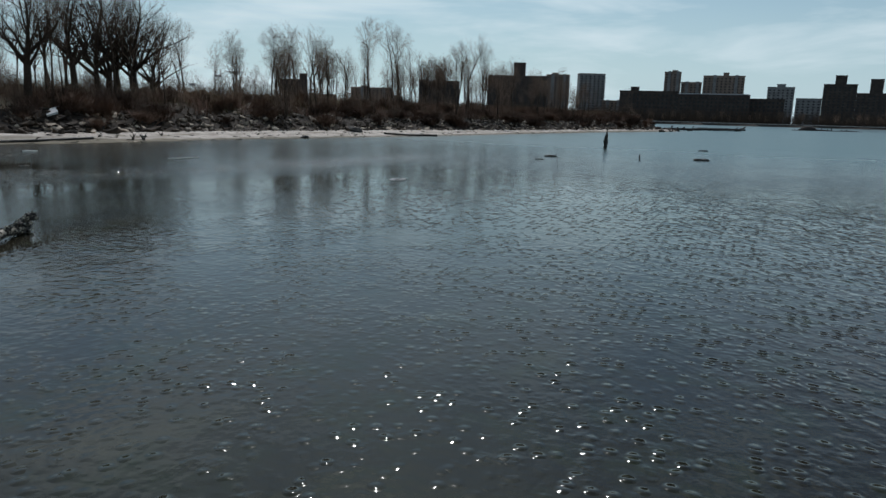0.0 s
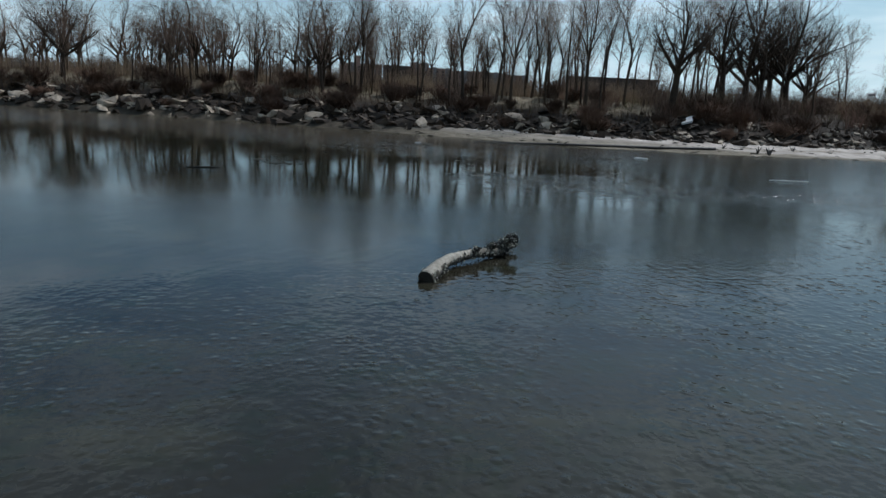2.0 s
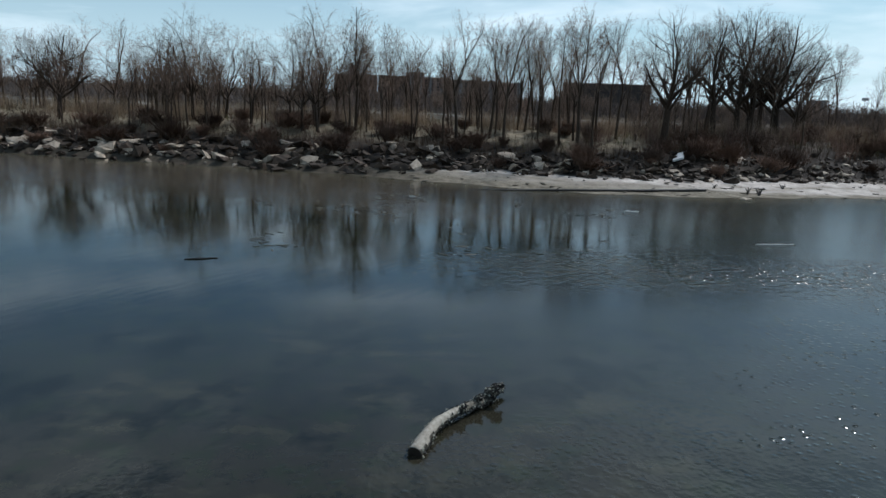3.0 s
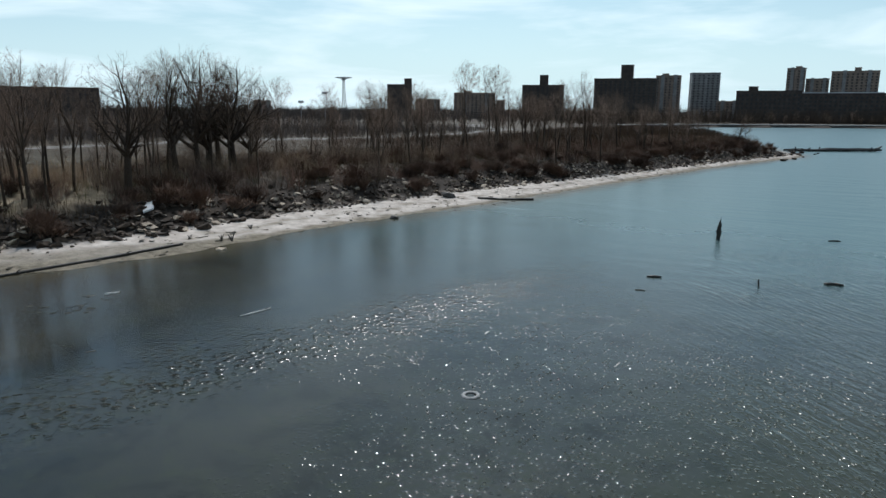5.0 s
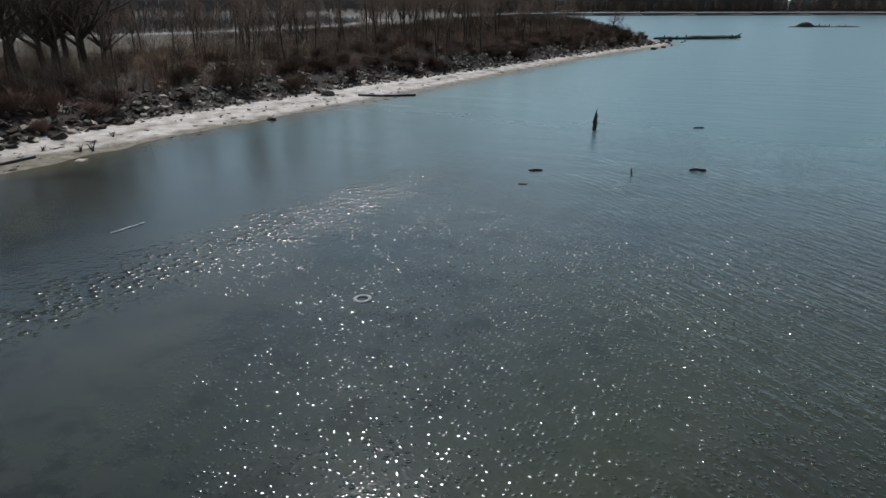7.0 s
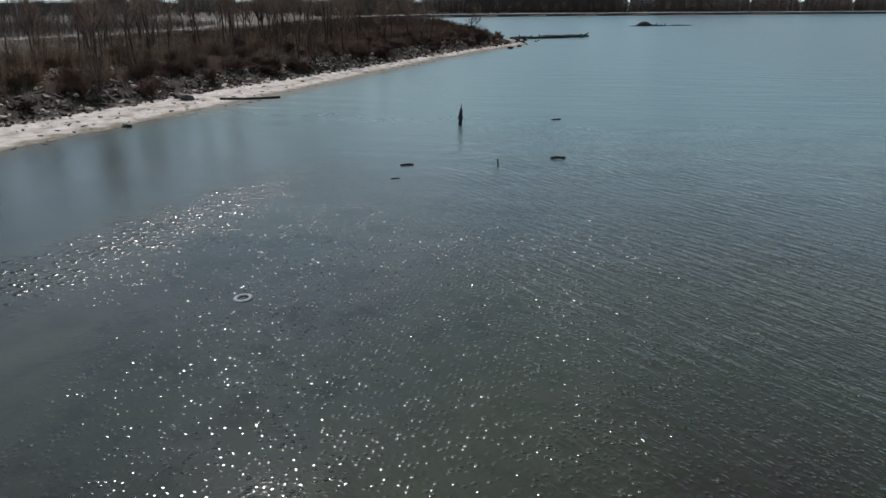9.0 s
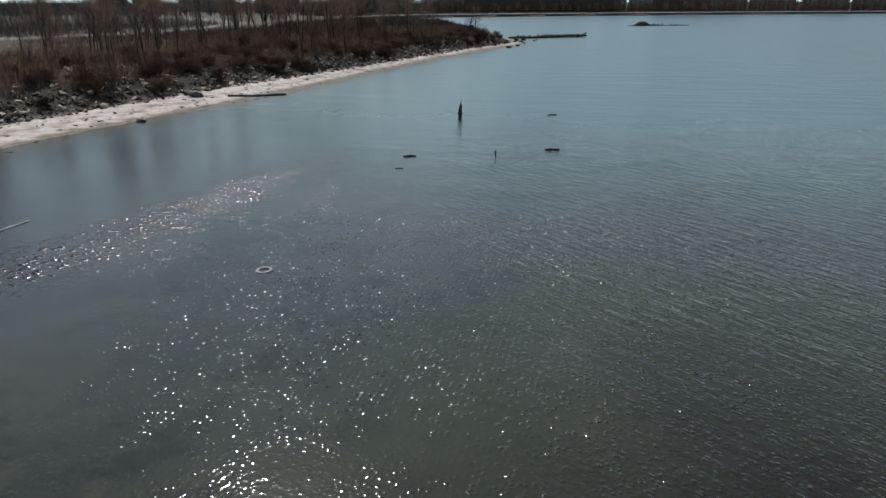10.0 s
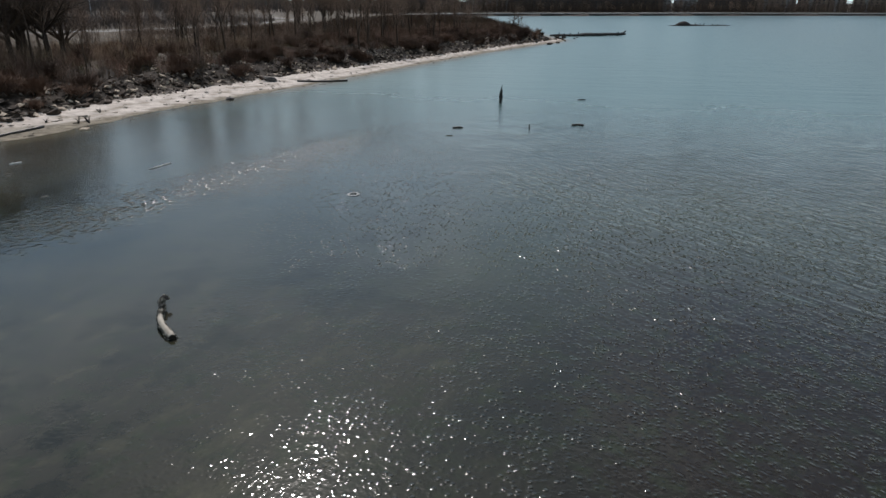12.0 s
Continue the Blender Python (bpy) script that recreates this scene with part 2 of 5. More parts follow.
def axis_steps(lo, hi, step, outer, growth=1.18):
    a = list(np.arange(lo, hi, step))
    s, v = step, a[-1]
    while v < outer[1]:
        s *= growth
        v += s
        a.append(v)
    s, v = step, lo
    while v > outer[0]:
        s *= growth
        v -= s
        a.insert(0, v)
    return np.array(a)


gx = axis_steps(-108, -24, 0.75, (-4400, 4400), 1.15)
gy = axis_steps(-45, 240, 0.8, (-3400, 4400), 1.07)
GX, GY = np.meshgrid(gx, gy)
GZ = ground_z(GX, GY)
nx, ny = len(gx), len(gy)
idx = np.arange(nx * ny).reshape(ny, nx)
quads = np.stack([idx[:-1, :-1], idx[:-1, 1:], idx[1:, 1:], idx[1:, :-1]], -1).reshape(-1, 4)
gme = bpy.data.meshes.new("ground")
gme.from_pydata(np.stack([GX, GY, GZ], -1).reshape(-1, 3).tolist(), [], quads.tolist())
gme.polygons.foreach_set("use_smooth", [True] * len(gme.polygons))
D = inland(GX, GY)
W = sand_width(GY)
near = 1 - smooth((GY - 330) / 60)
masks = {
    "sand": near * (0.15 + 0.85 * smooth((GY - 13) / 14)) * smooth((W + 1.0 + 0.8 * wobble(GX, GY, 4, 8) - D) / 1.5),
    "field": smooth((D - W - 14 - 22 * smooth((GY - 45) / 20)) / 8) * smooth((150 - D) / 12) * (1 - 0.7 * smooth((GY - 60) / 25)),
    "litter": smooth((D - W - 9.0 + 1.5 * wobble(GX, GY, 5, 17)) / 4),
    "meadow": smooth((58 - GY) / 14) * smooth((D - W - 7 + 1.5 * wobble(GX, GY, 6, 28)) / 4) * smooth((60 - D) / 20),
    "path": 0.45 * smooth(1 - np.abs(D - 103 - 6 * wobble(GX, GY, 90, 9)) / 5.5) * near,
    "wet": near * (1 - 0.35 * smooth((D - 2) / 2)) * smooth((2.3 + 4.5 * (1 - smooth((GY - 32) / 24)) * smooth((GY - 14) / 10) + 0.8 * wobble(GX, GY, 6, 14) - D) / 1.2),
    "mud": near * smooth((24 - GY) / 11) * smooth((W + 3 - D) / 2),
    "wrack": near * smooth(1 - np.abs(D - 0.55 * W - 1.2 * wobble(GX, GY, 8, 12)) / 0.9) * smooth(0.5 + wobble(GX, GY, 3, 13)),
}
for key, val in masks.items():
    gme.attributes.new(key, "FLOAT", "POINT").data.foreach_set("value", val.reshape(-1).astype(np.float32))


def ground_material():
    m = bpy.data.materials.new("shore_ground")
    m.use_nodes = True
    nt = m.node_tree
    b = nt.nodes["Principled BSDF"]
    b.inputs["Roughness"].default_value = 0.92
    b.inputs["Specular IOR Level"].default_value = 0.2
    geo = nt.nodes.new("ShaderNodeNewGeometry")

    def noise_mix(low, high, scale, detail=6.0):
        n = node(nt, "ShaderNodeTexNoise", Scale=scale, Detail=detail, Roughness=0.7)
        nt.links.new(geo.outputs["Position"], n.inputs["Vector"])
        r = nt.nodes.new("ShaderNodeMapRange")
        r.inputs["From Min"].default_value, r.inputs["From Max"].default_value = 0.33, 0.67
        nt.links.new(n.outputs["Fac"], r.inputs["Value"])
        x = nt.nodes.new("ShaderNodeMix")
        x.data_type = "RGBA"
        x.inputs["A"].default_value, x.inputs["B"].default_value = (*low, 1), (*high, 1)
        nt.links.new(r.outputs["Result"], x.inputs["Factor"])
        return x.outputs["Result"]

    def over(base, top, key):
        a = nt.nodes.new("ShaderNodeAttribute")
        a.attribute_name = key
        x = nt.nodes.new("ShaderNodeMix")
        x.data_type = "RGBA"
        nt.links.new(a.outputs["Fac"], x.inputs["Factor"])
        nt.links.new(base, x.inputs["A"])
        nt.links.new(top, x.inputs["B"])
        return x.outputs["Result"]

    # near-black soil between the rubble stones; the gaps' shade is in its colour
    shaded_soil = noise_mix((0.012, 0.009, 0.007), (0.055, 0.04, 0.028), 0.4, 8.0)
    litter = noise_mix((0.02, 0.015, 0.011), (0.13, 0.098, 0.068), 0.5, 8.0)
    field = noise_mix((0.035, 0.029, 0.019), (0.11, 0.09, 0.06), 0.12, 8.0)
    sand = noise_mix((0.36, 0.3, 0.25), (0.7, 0.63, 0.56), 0.7, 9.0)
    path = noise_mix((0.5, 0.48, 0.45), (0.66, 0.64, 0.6), 1.0)
    wrack = noise_mix((0.1, 0.08, 0.05), (0.35, 0.3, 0.23), 4.0)
    col = over(over(shaded_soil, litter, "litter"), field, "field")
    col = over(col, noise_mix((0.1, 0.08, 0.05), (0.34, 0.275, 0.185), 0.7, 8.0), "meadow")
    col = over(col, path, "path")
    col = over(col, sand, "sand")
    col = over(col, wrack, "wrack")
    col = over(col, noise_mix((0.1, 0.085, 0.06), (0.3, 0.255, 0.19), 1.2), "wet")
    col = over(col, noise_mix((0.025, 0.02, 0.014), (0.1, 0.08, 0.055), 1.0), "mud")
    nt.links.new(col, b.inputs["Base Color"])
    n3 = node(nt, "ShaderNodeTexNoise", Scale=5.0, Detail=8.0, Roughness=0.7)
    nt.links.new(geo.outputs["Position"], n3.inputs["Vector"])
    bp = node(nt, "ShaderNodeBump", Strength=0.7, Distance=0.12)
    nt.links.new(n3.outputs["Fac"], bp.inputs["Height"])
    nt.links.new(bp.outputs["Normal"], b.inputs["Normal"])
    return m


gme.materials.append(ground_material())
ground = tagged(new("ground", gme), "sandy shore rising to brown scrubby bank and dry field", "ground", kind="structure")


def gz(x, y):
    return float(ground_z(np.array([x]), np.array([y]))[0])


def candidates(n, xr, yr, seed):
    """n random spots: x, y, height of the ground and distance inland past the sand."""
    r = np.random.RandomState(seed)
    x, y = r.uniform(*xr, n), r.uniform(*yr, n)
    return zip(x.tolist(), y.tolist(), ground_z(x, y).tolist(), inland(x, y).tolist(), sand_width(y).tolist())


# ---------------------------------------------------------------- the water
def water_material():
    m = bpy.data.materials.new("creek_water")
    m.use_nodes = True
    nt = m.node_tree
    b = nt.nodes["Principled BSDF"]
    b.inputs["IOR"].default_value = 1.33
    b.inputs["Roughness"].default_value = 0.035
    b.inputs["Specular IOR Level"].default_value = 0.5
    geo = nt.nodes.new("ShaderNodeNewGeometry")
    pos = geo.outputs["Position"]
    sep = nt.nodes.new("ShaderNodeSeparateXYZ")
    nt.links.new(pos, sep.inputs[0])

    def math_node(op, a, bb=None, clamp=False):
        n = nt.nodes.new("ShaderNodeMath")
        n.operation = op
        n.use_clamp = clamp
        for k, v in ((0, a), (1, bb)):
            if v is None:
                continue
            if isinstance(v, (int, float)):
                n.inputs[k].default_value = v
            else:
                nt.links.new(v, n.inputs[k])
        return n.outputs[0]

    def noise_at(scale, detail=3.0, stretch=None, turn=0.0, rough=0.5):
        n = node(nt, "ShaderNodeTexNoise", Scale=scale, Detail=detail, Roughness=rough)
        if stretch:
            mp = nt.nodes.new("ShaderNodeMapping")
            mp.vector_type = "TEXTURE"
            mp.inputs["Rotation"].default_value = (0, 0, turn)
            mp.inputs["Scale"].default_value = stretch
            nt.links.new(pos, mp.inputs["Vector"])
            nt.links.new(mp.outputs["Vector"], n.inputs["Vector"])
        else:
            nt.links.new(pos, n.inputs["Vector"])
        return n.outputs["Fac"]

    def ramp(v, lo, hi, to0=0.0, to1=1.0):
        r = nt.nodes.new("ShaderNodeMapRange")
        r.interpolation_type = "SMOOTHSTEP"
        for k, w in (("From Min", lo), ("From Max", hi), ("To Min", to0), ("To Max", to1)):
            r.inputs[k].default_value = w
        nt.links.new(v, r.inputs["Value"])
        return r.outputs["Result"]

    def blend(base, colour, fac):
        x = nt.nodes.new("ShaderNodeMix")
        x.data_type = "RGBA"
        x.inputs["B"].default_value = (*colour, 1)
        if isinstance(base, tuple):
            x.inputs["A"].default_value = (*base, 1)
        else:
            nt.links.new(base, x.inputs["A"])
        nt.links.new(fac, x.inputs["Factor"])
        return x.outputs["Result"]

    # ragged versions of the plan's axes, so that no zone ends along a straight line
    stir = math_node("SUBTRACT", noise_at(0.07, 4.0), 0.5)
    stir2 = math_node("SUBTRACT", noise_at(0.4, 4.0), 0.5)
    X = math_node("ADD", sep.outputs["X"], math_node("ADD", math_node("MULTIPLY", stir, 16.0), math_node("MULTIPLY", stir2, 4.0)))
    Y = math_node("ADD", sep.outputs["Y"], math_node("ADD", math_node("MULTIPLY", stir, -22.0), math_node("MULTIPLY", stir2, 6.0)))
    reach = nt.nodes.new("ShaderNodeAttribute")
    reach.attribute_name = "offshore"
    shore = reach.outputs["Fac"]

    # murky bed showing through: olive and brown patches, weed, and mud by the shore; far off, painted sky sheen
    bed = blend((0.012, 0.015, 0.012), (0.024, 0.025, 0.0165), ramp(noise_at(0.2, 4.0), 0.35, 0.65))
    bed = blend(bed, (0.034, 0.04, 0.036), math_node("MULTIPLY", ramp(Y, 14.0, 34.0), ramp(X, -26.0, -14.0)))
    bed = blend(bed, (0.038, 0.042, 0.025), math_node("MULTIPLY", ramp(X, -15.0, -7.0), math_node("MULTIPLY", ramp(Y, 48.0, 32.0), ramp(Y, 12.0, 22.0))))
    bed = blend(bed, (0.019, 0.0135, 0.0085), math_node("MULTIPLY", ramp(X, -10.0, 2.0), ramp(Y, 36.0, 12.0)))
    bed = blend(bed, (0.03, 0.0265, 0.018), math_node("MULTIPLY", math_node("MULTIPLY", ramp(X, -24.0, -16.0), ramp(X, -4.0, -8.0)), ramp(Y, 18.0, 10.0)))
    bed = blend(bed, (0.023, 0.028, 0.0125), ramp(noise_at(0.9, 7.0, rough=0.7), 0.45, 0.68, 0.0, 0.8))
    bed = blend(bed, (0.036, 0.033, 0.022), math_node("MULTIPLY", ramp(noise_at(0.32, 6.0, rough=0.7), 0.55, 0.72, 0.0, 0.6), ramp(X, -18.0, -8.0, 0.35, 1.0)))
    bed = blend(bed, (0.05, 0.046, 0.027), math_node("MULTIPLY", ramp(noise_at(0.5, 6.0, (1.5, 0.8, 1.0), radians(70), 0.65), 0.5, 0.68, 0.0, 0.75), math_node("MULTIPLY", math_node("MULTIPLY", ramp(X, -30.0, -20.0), ramp(X, -3.0, -8.0)), ramp(Y, 20.0, 12.0))))
    bed = blend(bed, (0.006, 0.0065, 0.003), math_node("MULTIPLY", ramp(noise_at(0.42, 6.0, rough=0.7), 0.48, 0.64, 0.0, 0.8), ramp(X, -7.0, -16.0, 0.15, 1.0)))
    # pale teal far out: the sky's sheen put into the bed colour
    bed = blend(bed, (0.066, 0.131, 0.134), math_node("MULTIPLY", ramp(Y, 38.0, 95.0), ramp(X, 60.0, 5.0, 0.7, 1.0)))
    off = math_node("ADD", shore, math_node("MULTIPLY", noise_at(0.3, 4.0), 9.0))
    edge = math_node("ADD", shore, math_node("MULTIPLY", noise_at(0.5, 5.0), 4.0))
    bed = blend(bed, (0.055, 0.044, 0.03), math_node("MULTIPLY", ramp(off, 24.0, 4.0), ramp(Y, 48.0, 24.0)))
    flat = math_node("MULTIPLY", ramp(off, 30.0, 17.0), ramp(Y, 28.0, 14.0))
    silt = ramp(noise_at(0.6, 7.0, (2.6, 0.8, 1.0), radians(60), 0.7), 0.4, 0.62)
    bed = blend(bed, (0.072, 0.058, 0.04), math_node("MULTIPLY", flat, ramp(silt, 0.0, 1.0, 0.6, 1.0)))
    bed = blend(bed, (0.085, 0.074, 0.047), ramp(edge, 7.0, 2.0, 0.0, 0.9))
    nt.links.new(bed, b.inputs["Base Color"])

    # zones: wind on the open side, a glassy lee off the bank, light airs between, one riffle over a bar
    wind = ramp(math_node("ADD", X, math_node("MULTIPLY", Y, 0.3)), -3.0, 7.0)
    airs = math_node("MAXIMUM", ramp(math_node("ADD", X, math_node("MULTIPLY", Y, 0.35)), -19.0, -5.0, 0.03, 1.0), ramp(Y, 24.0, 38.0))
    far2 = math_node("MULTIPLY", math_node("MULTIPLY", Y, 0.0095), math_node("MULTIPLY", Y, 0.0095))
    far4 = math_node("MULTIPLY", far2, far2)
    outer = math_node("DIVIDE", far4, math_node("ADD", far4, 1.0))
    bar = math_node("ABSOLUTE", math_node("ADD", math_node("ADD", sep.outputs["X"], 36.0), math_node("MULTIPLY", sep.outputs["Y"], -0.19)))
    along = math_node("MULTIPLY", ramp(sep.outputs["Y"], 11.0, 24.0), ramp(sep.outputs["Y"], 66.0, 40.0))
    riffle = math_node("MULTIPLY", ramp(math_node("ADD", bar, math_node("MULTIPLY", noise_at(0.35, 4.0), 6.0)), 8.2, 3.0), along)

    # wind ripples in long broken crests
    crests = noise_at(1.0, 2.0, (1.7, 0.42, 1.0), radians(-42), 0.5)
    swing = nt.nodes.new("ShaderNodeTexWave")
    swing.bands_direction = "Y"
    for key, val in (("Scale", 0.4), ("Distortion", 9.0), ("Detail", 2.0), ("Detail Scale", 0.9), ("Detail Roughness", 0.6)):
        swing.inputs[key].default_value = val
    turn_map = nt.nodes.new("ShaderNodeMapping")
    turn_map.vector_type = "TEXTURE"
    turn_map.inputs["Rotation"].default_value = (0, 0, radians(-42))
    nt.links.new(pos, turn_map.inputs["Vector"])
    nt.links.new(turn_map.outputs["Vector"], swing.inputs["Vector"])
    gusts = ramp(noise_at(0.16, 3.0), 0.35, 0.65, 0.45, 1.0)
    blow = math_node("MULTIPLY", math_node("MULTIPLY", wind, gusts), math_node("MULTIPLY", ramp(Y, 120.0, 60.0, 0.6, 1.0), ramp(Y, 8.0, 40.0, 0.2, 1.0)))
    height = math_node("MULTIPLY", crests, math_node("ADD", math_node("MULTIPLY", blow, 0.12), 0.003))
    height = math_node("ADD", height, math_node("MULTIPLY", math_node("MULTIPLY", swing.outputs["Fac"], ramp(crests, 0.36, 0.56, 0.3, 1.0)), math_node("MULTIPLY", blow, 0.008)))

    # cat's-paws: small separate wavelets, each with its own steepness
    def wavelets(scale, steep, power, stretch=None, sparse=0.38):
        v = node(nt, "ShaderNodeTexVoronoi", Scale=scale)
        v.voronoi_dimensions = "2D"
        if stretch:
            mp = nt.nodes.new("ShaderNodeMapping")
            mp.vector_type = "TEXTURE"
            mp.inputs["Rotation"].default_value = (0, 0, radians(-42))
            mp.inputs["Scale"].default_value = stretch
            nt.links.new(pos, mp.inputs["Vector"])
            nt.links.new(mp.outputs["Vector"], v.inputs["Vector"])
        else:
            nt.links.new(pos, v.inputs["Vector"])
        k = math_node("MULTIPLY", v.outputs["Distance"], 1 / 0.45)
        round_ = math_node("MAXIMUM", math_node("SUBTRACT", 1.0, math_node("MULTIPLY", k, k)), 0.0)
        round_ = math_node("MULTIPLY", round_, round_)
        pick = nt.nodes.new("ShaderNodeSeparateColor")
        nt.links.new(v.outputs["Color"], pick.inputs[0])
        return math_node("MULTIPLY", math_node("MULTIPLY", round_, math_node("POWER", math_node("MULTIPLY", math_node("SUBTRACT", pick.outputs[0], sparse, True), 1 / (1 - sparse)), power)), steep * 0.45 / (1.54 * scale))

    lull = ramp(Y, 36.0, 58.0, 1.0, 0.2)
    east = ramp(math_node("ADD", X, math_node("MULTIPLY", Y, -0.19)), -42.0, -33.0)
    some = math_node("MULTIPLY", math_node("MULTIPLY", math_node("MULTIPLY", airs, east), lull), ramp(noise_at(0.5, 2.0), 0.36, 0.6, 0.4, 1.0))
    height = math_node("ADD", height, math_node("MULTIPLY", wavelets(4.3, 0.55, 1.2, None, 0.35), math_node("MULTIPLY", some, ramp(Y, 15.0, 23.0))))
    nearby = math_node("MULTIPLY", ramp(Y, 25.0, 15.0), ramp(math_node("ADD", X, math_node("MULTIPLY", Y, 0.35)), -17.0, -10.0))
    nearby = math_node("MULTIPLY", nearby, ramp(noise_at(0.5, 2.0), 0.36, 0.6, 0.4, 1.0))
    ruffle = math_node("ADD", math_node("MULTIPLY", wavelets(4.6, 1.0, 0.6, None, 0.4), ramp(X, -10.0, -3.0, 0.11, 0.42)), math_node("MULTIPLY", noise_at(4.2, 1.0), 0.015))
    height = math_node("ADD", height, math_node("MULTIPLY", ruffle, nearby))
    height = math_node("ADD", height, math_node("MULTIPLY", wavelets(1.9, 0.5, 0.8, None, 0.45), riffle))
    height = math_node("ADD", height, math_node("MULTIPLY", wavelets(5.0, 0.62, 2.0, (2.0, 0.9, 1.0)), math_node("MULTIPLY", math_node("MULTIPLY", wind, lull), ramp(Y, 2.0, 24.0, 0.65, 1.0))))
    chop = noise_at(11.0, 1.0)
    small = noise_at(6.5, 1.0)
    bursts = math_node("MULTIPLY", ramp(noise_at(3.0, 2.0), 0.48, 0.74, 0.22, 1.0), ramp(Y, 12.0, 22.0, 0.014, 0.008))
    height = math_node("ADD", height, math_node("MULTIPLY", chop, math_node("ADD", math_node("MULTIPLY", some, bursts), 0.0002)))
    patchy = ramp(noise_at(2.4, 2.0), 0.5, 0.68)
    height = math_node("ADD", height, math_node("MULTIPLY", small, math_node("ADD", math_node("MULTIPLY", riffle, math_node("ADD", math_node("MULTIPLY", patchy, 0.045), 0.014)), 0.0005)))
    swell = math_node("MULTIPLY", noise_at(0.3, 4.0, (5.0, 0.9, 1.0), 0.05, 0.6), math_node("MULTIPLY", outer, 0.45))
    height = math_node("ADD", height, swell)
    height = math_node("ADD", height, math_node("MULTIPLY", math_node("MULTIPLY", silt, flat), 0.006))

    # finest ripples, too small to tell apart, dull the mirror off the beach and far out
    dull = math_node("ADD", ramp(Y, 27.0, 46.0, 0.06, 0.19), ramp(Y, 50.0, 100.0, 0.0, 0.1))
    dull = math_node("MAXIMUM", dull, math_node("MULTIPLY", ramp(X, -20.0, -28.0), ramp(Y, 15.0, 27.0, 0.0, 0.19)))
    dull = math_node("MAXIMUM", dull, math_node("MULTIPLY", flat, 0.17))
    dull = math_node("ADD", dull, math_node("MULTIPLY", math_node("MULTIPLY", ramp(X, -31.0, -24.0), ramp(X, -16.0, -22.0)), ramp(Y, 28.0, 20.0, 0.0, 0.11)))
    dull = math_node("ADD", dull, math_node("MULTIPLY", riffle, ramp(noise_at(4.2, 4.0), 0.4, 0.6, 0.0, 0.04)))
    nt.links.new(math_node("ADD", dull, math_node("MULTIPLY", airs, 0.02)), b.inputs["Roughness"])
    bp = node(nt, "ShaderNodeBump", Strength=1.0, Distance=1.0)
    nt.links.new(height, bp.inputs["Height"])
    nt.links.new(bp.outputs["Normal"], b.inputs["Normal"])
    return m


wme = bpy.data.meshes.new("water")
wme.from_pydata(np.stack([GX, GY, 0 * GZ], -1).reshape(-1, 3).tolist(), [], quads.tolist())
wme.materials.append(water_material())
wme.attributes.new("offshore", "FLOAT", "POINT").data.foreach_set("value", np.clip(-D, -5, 80).reshape(-1).astype(np.float32))
water = tagged(new("water", wme), "dark shallow creek water, calm near shore, rippled further out", "water", kind="structure")


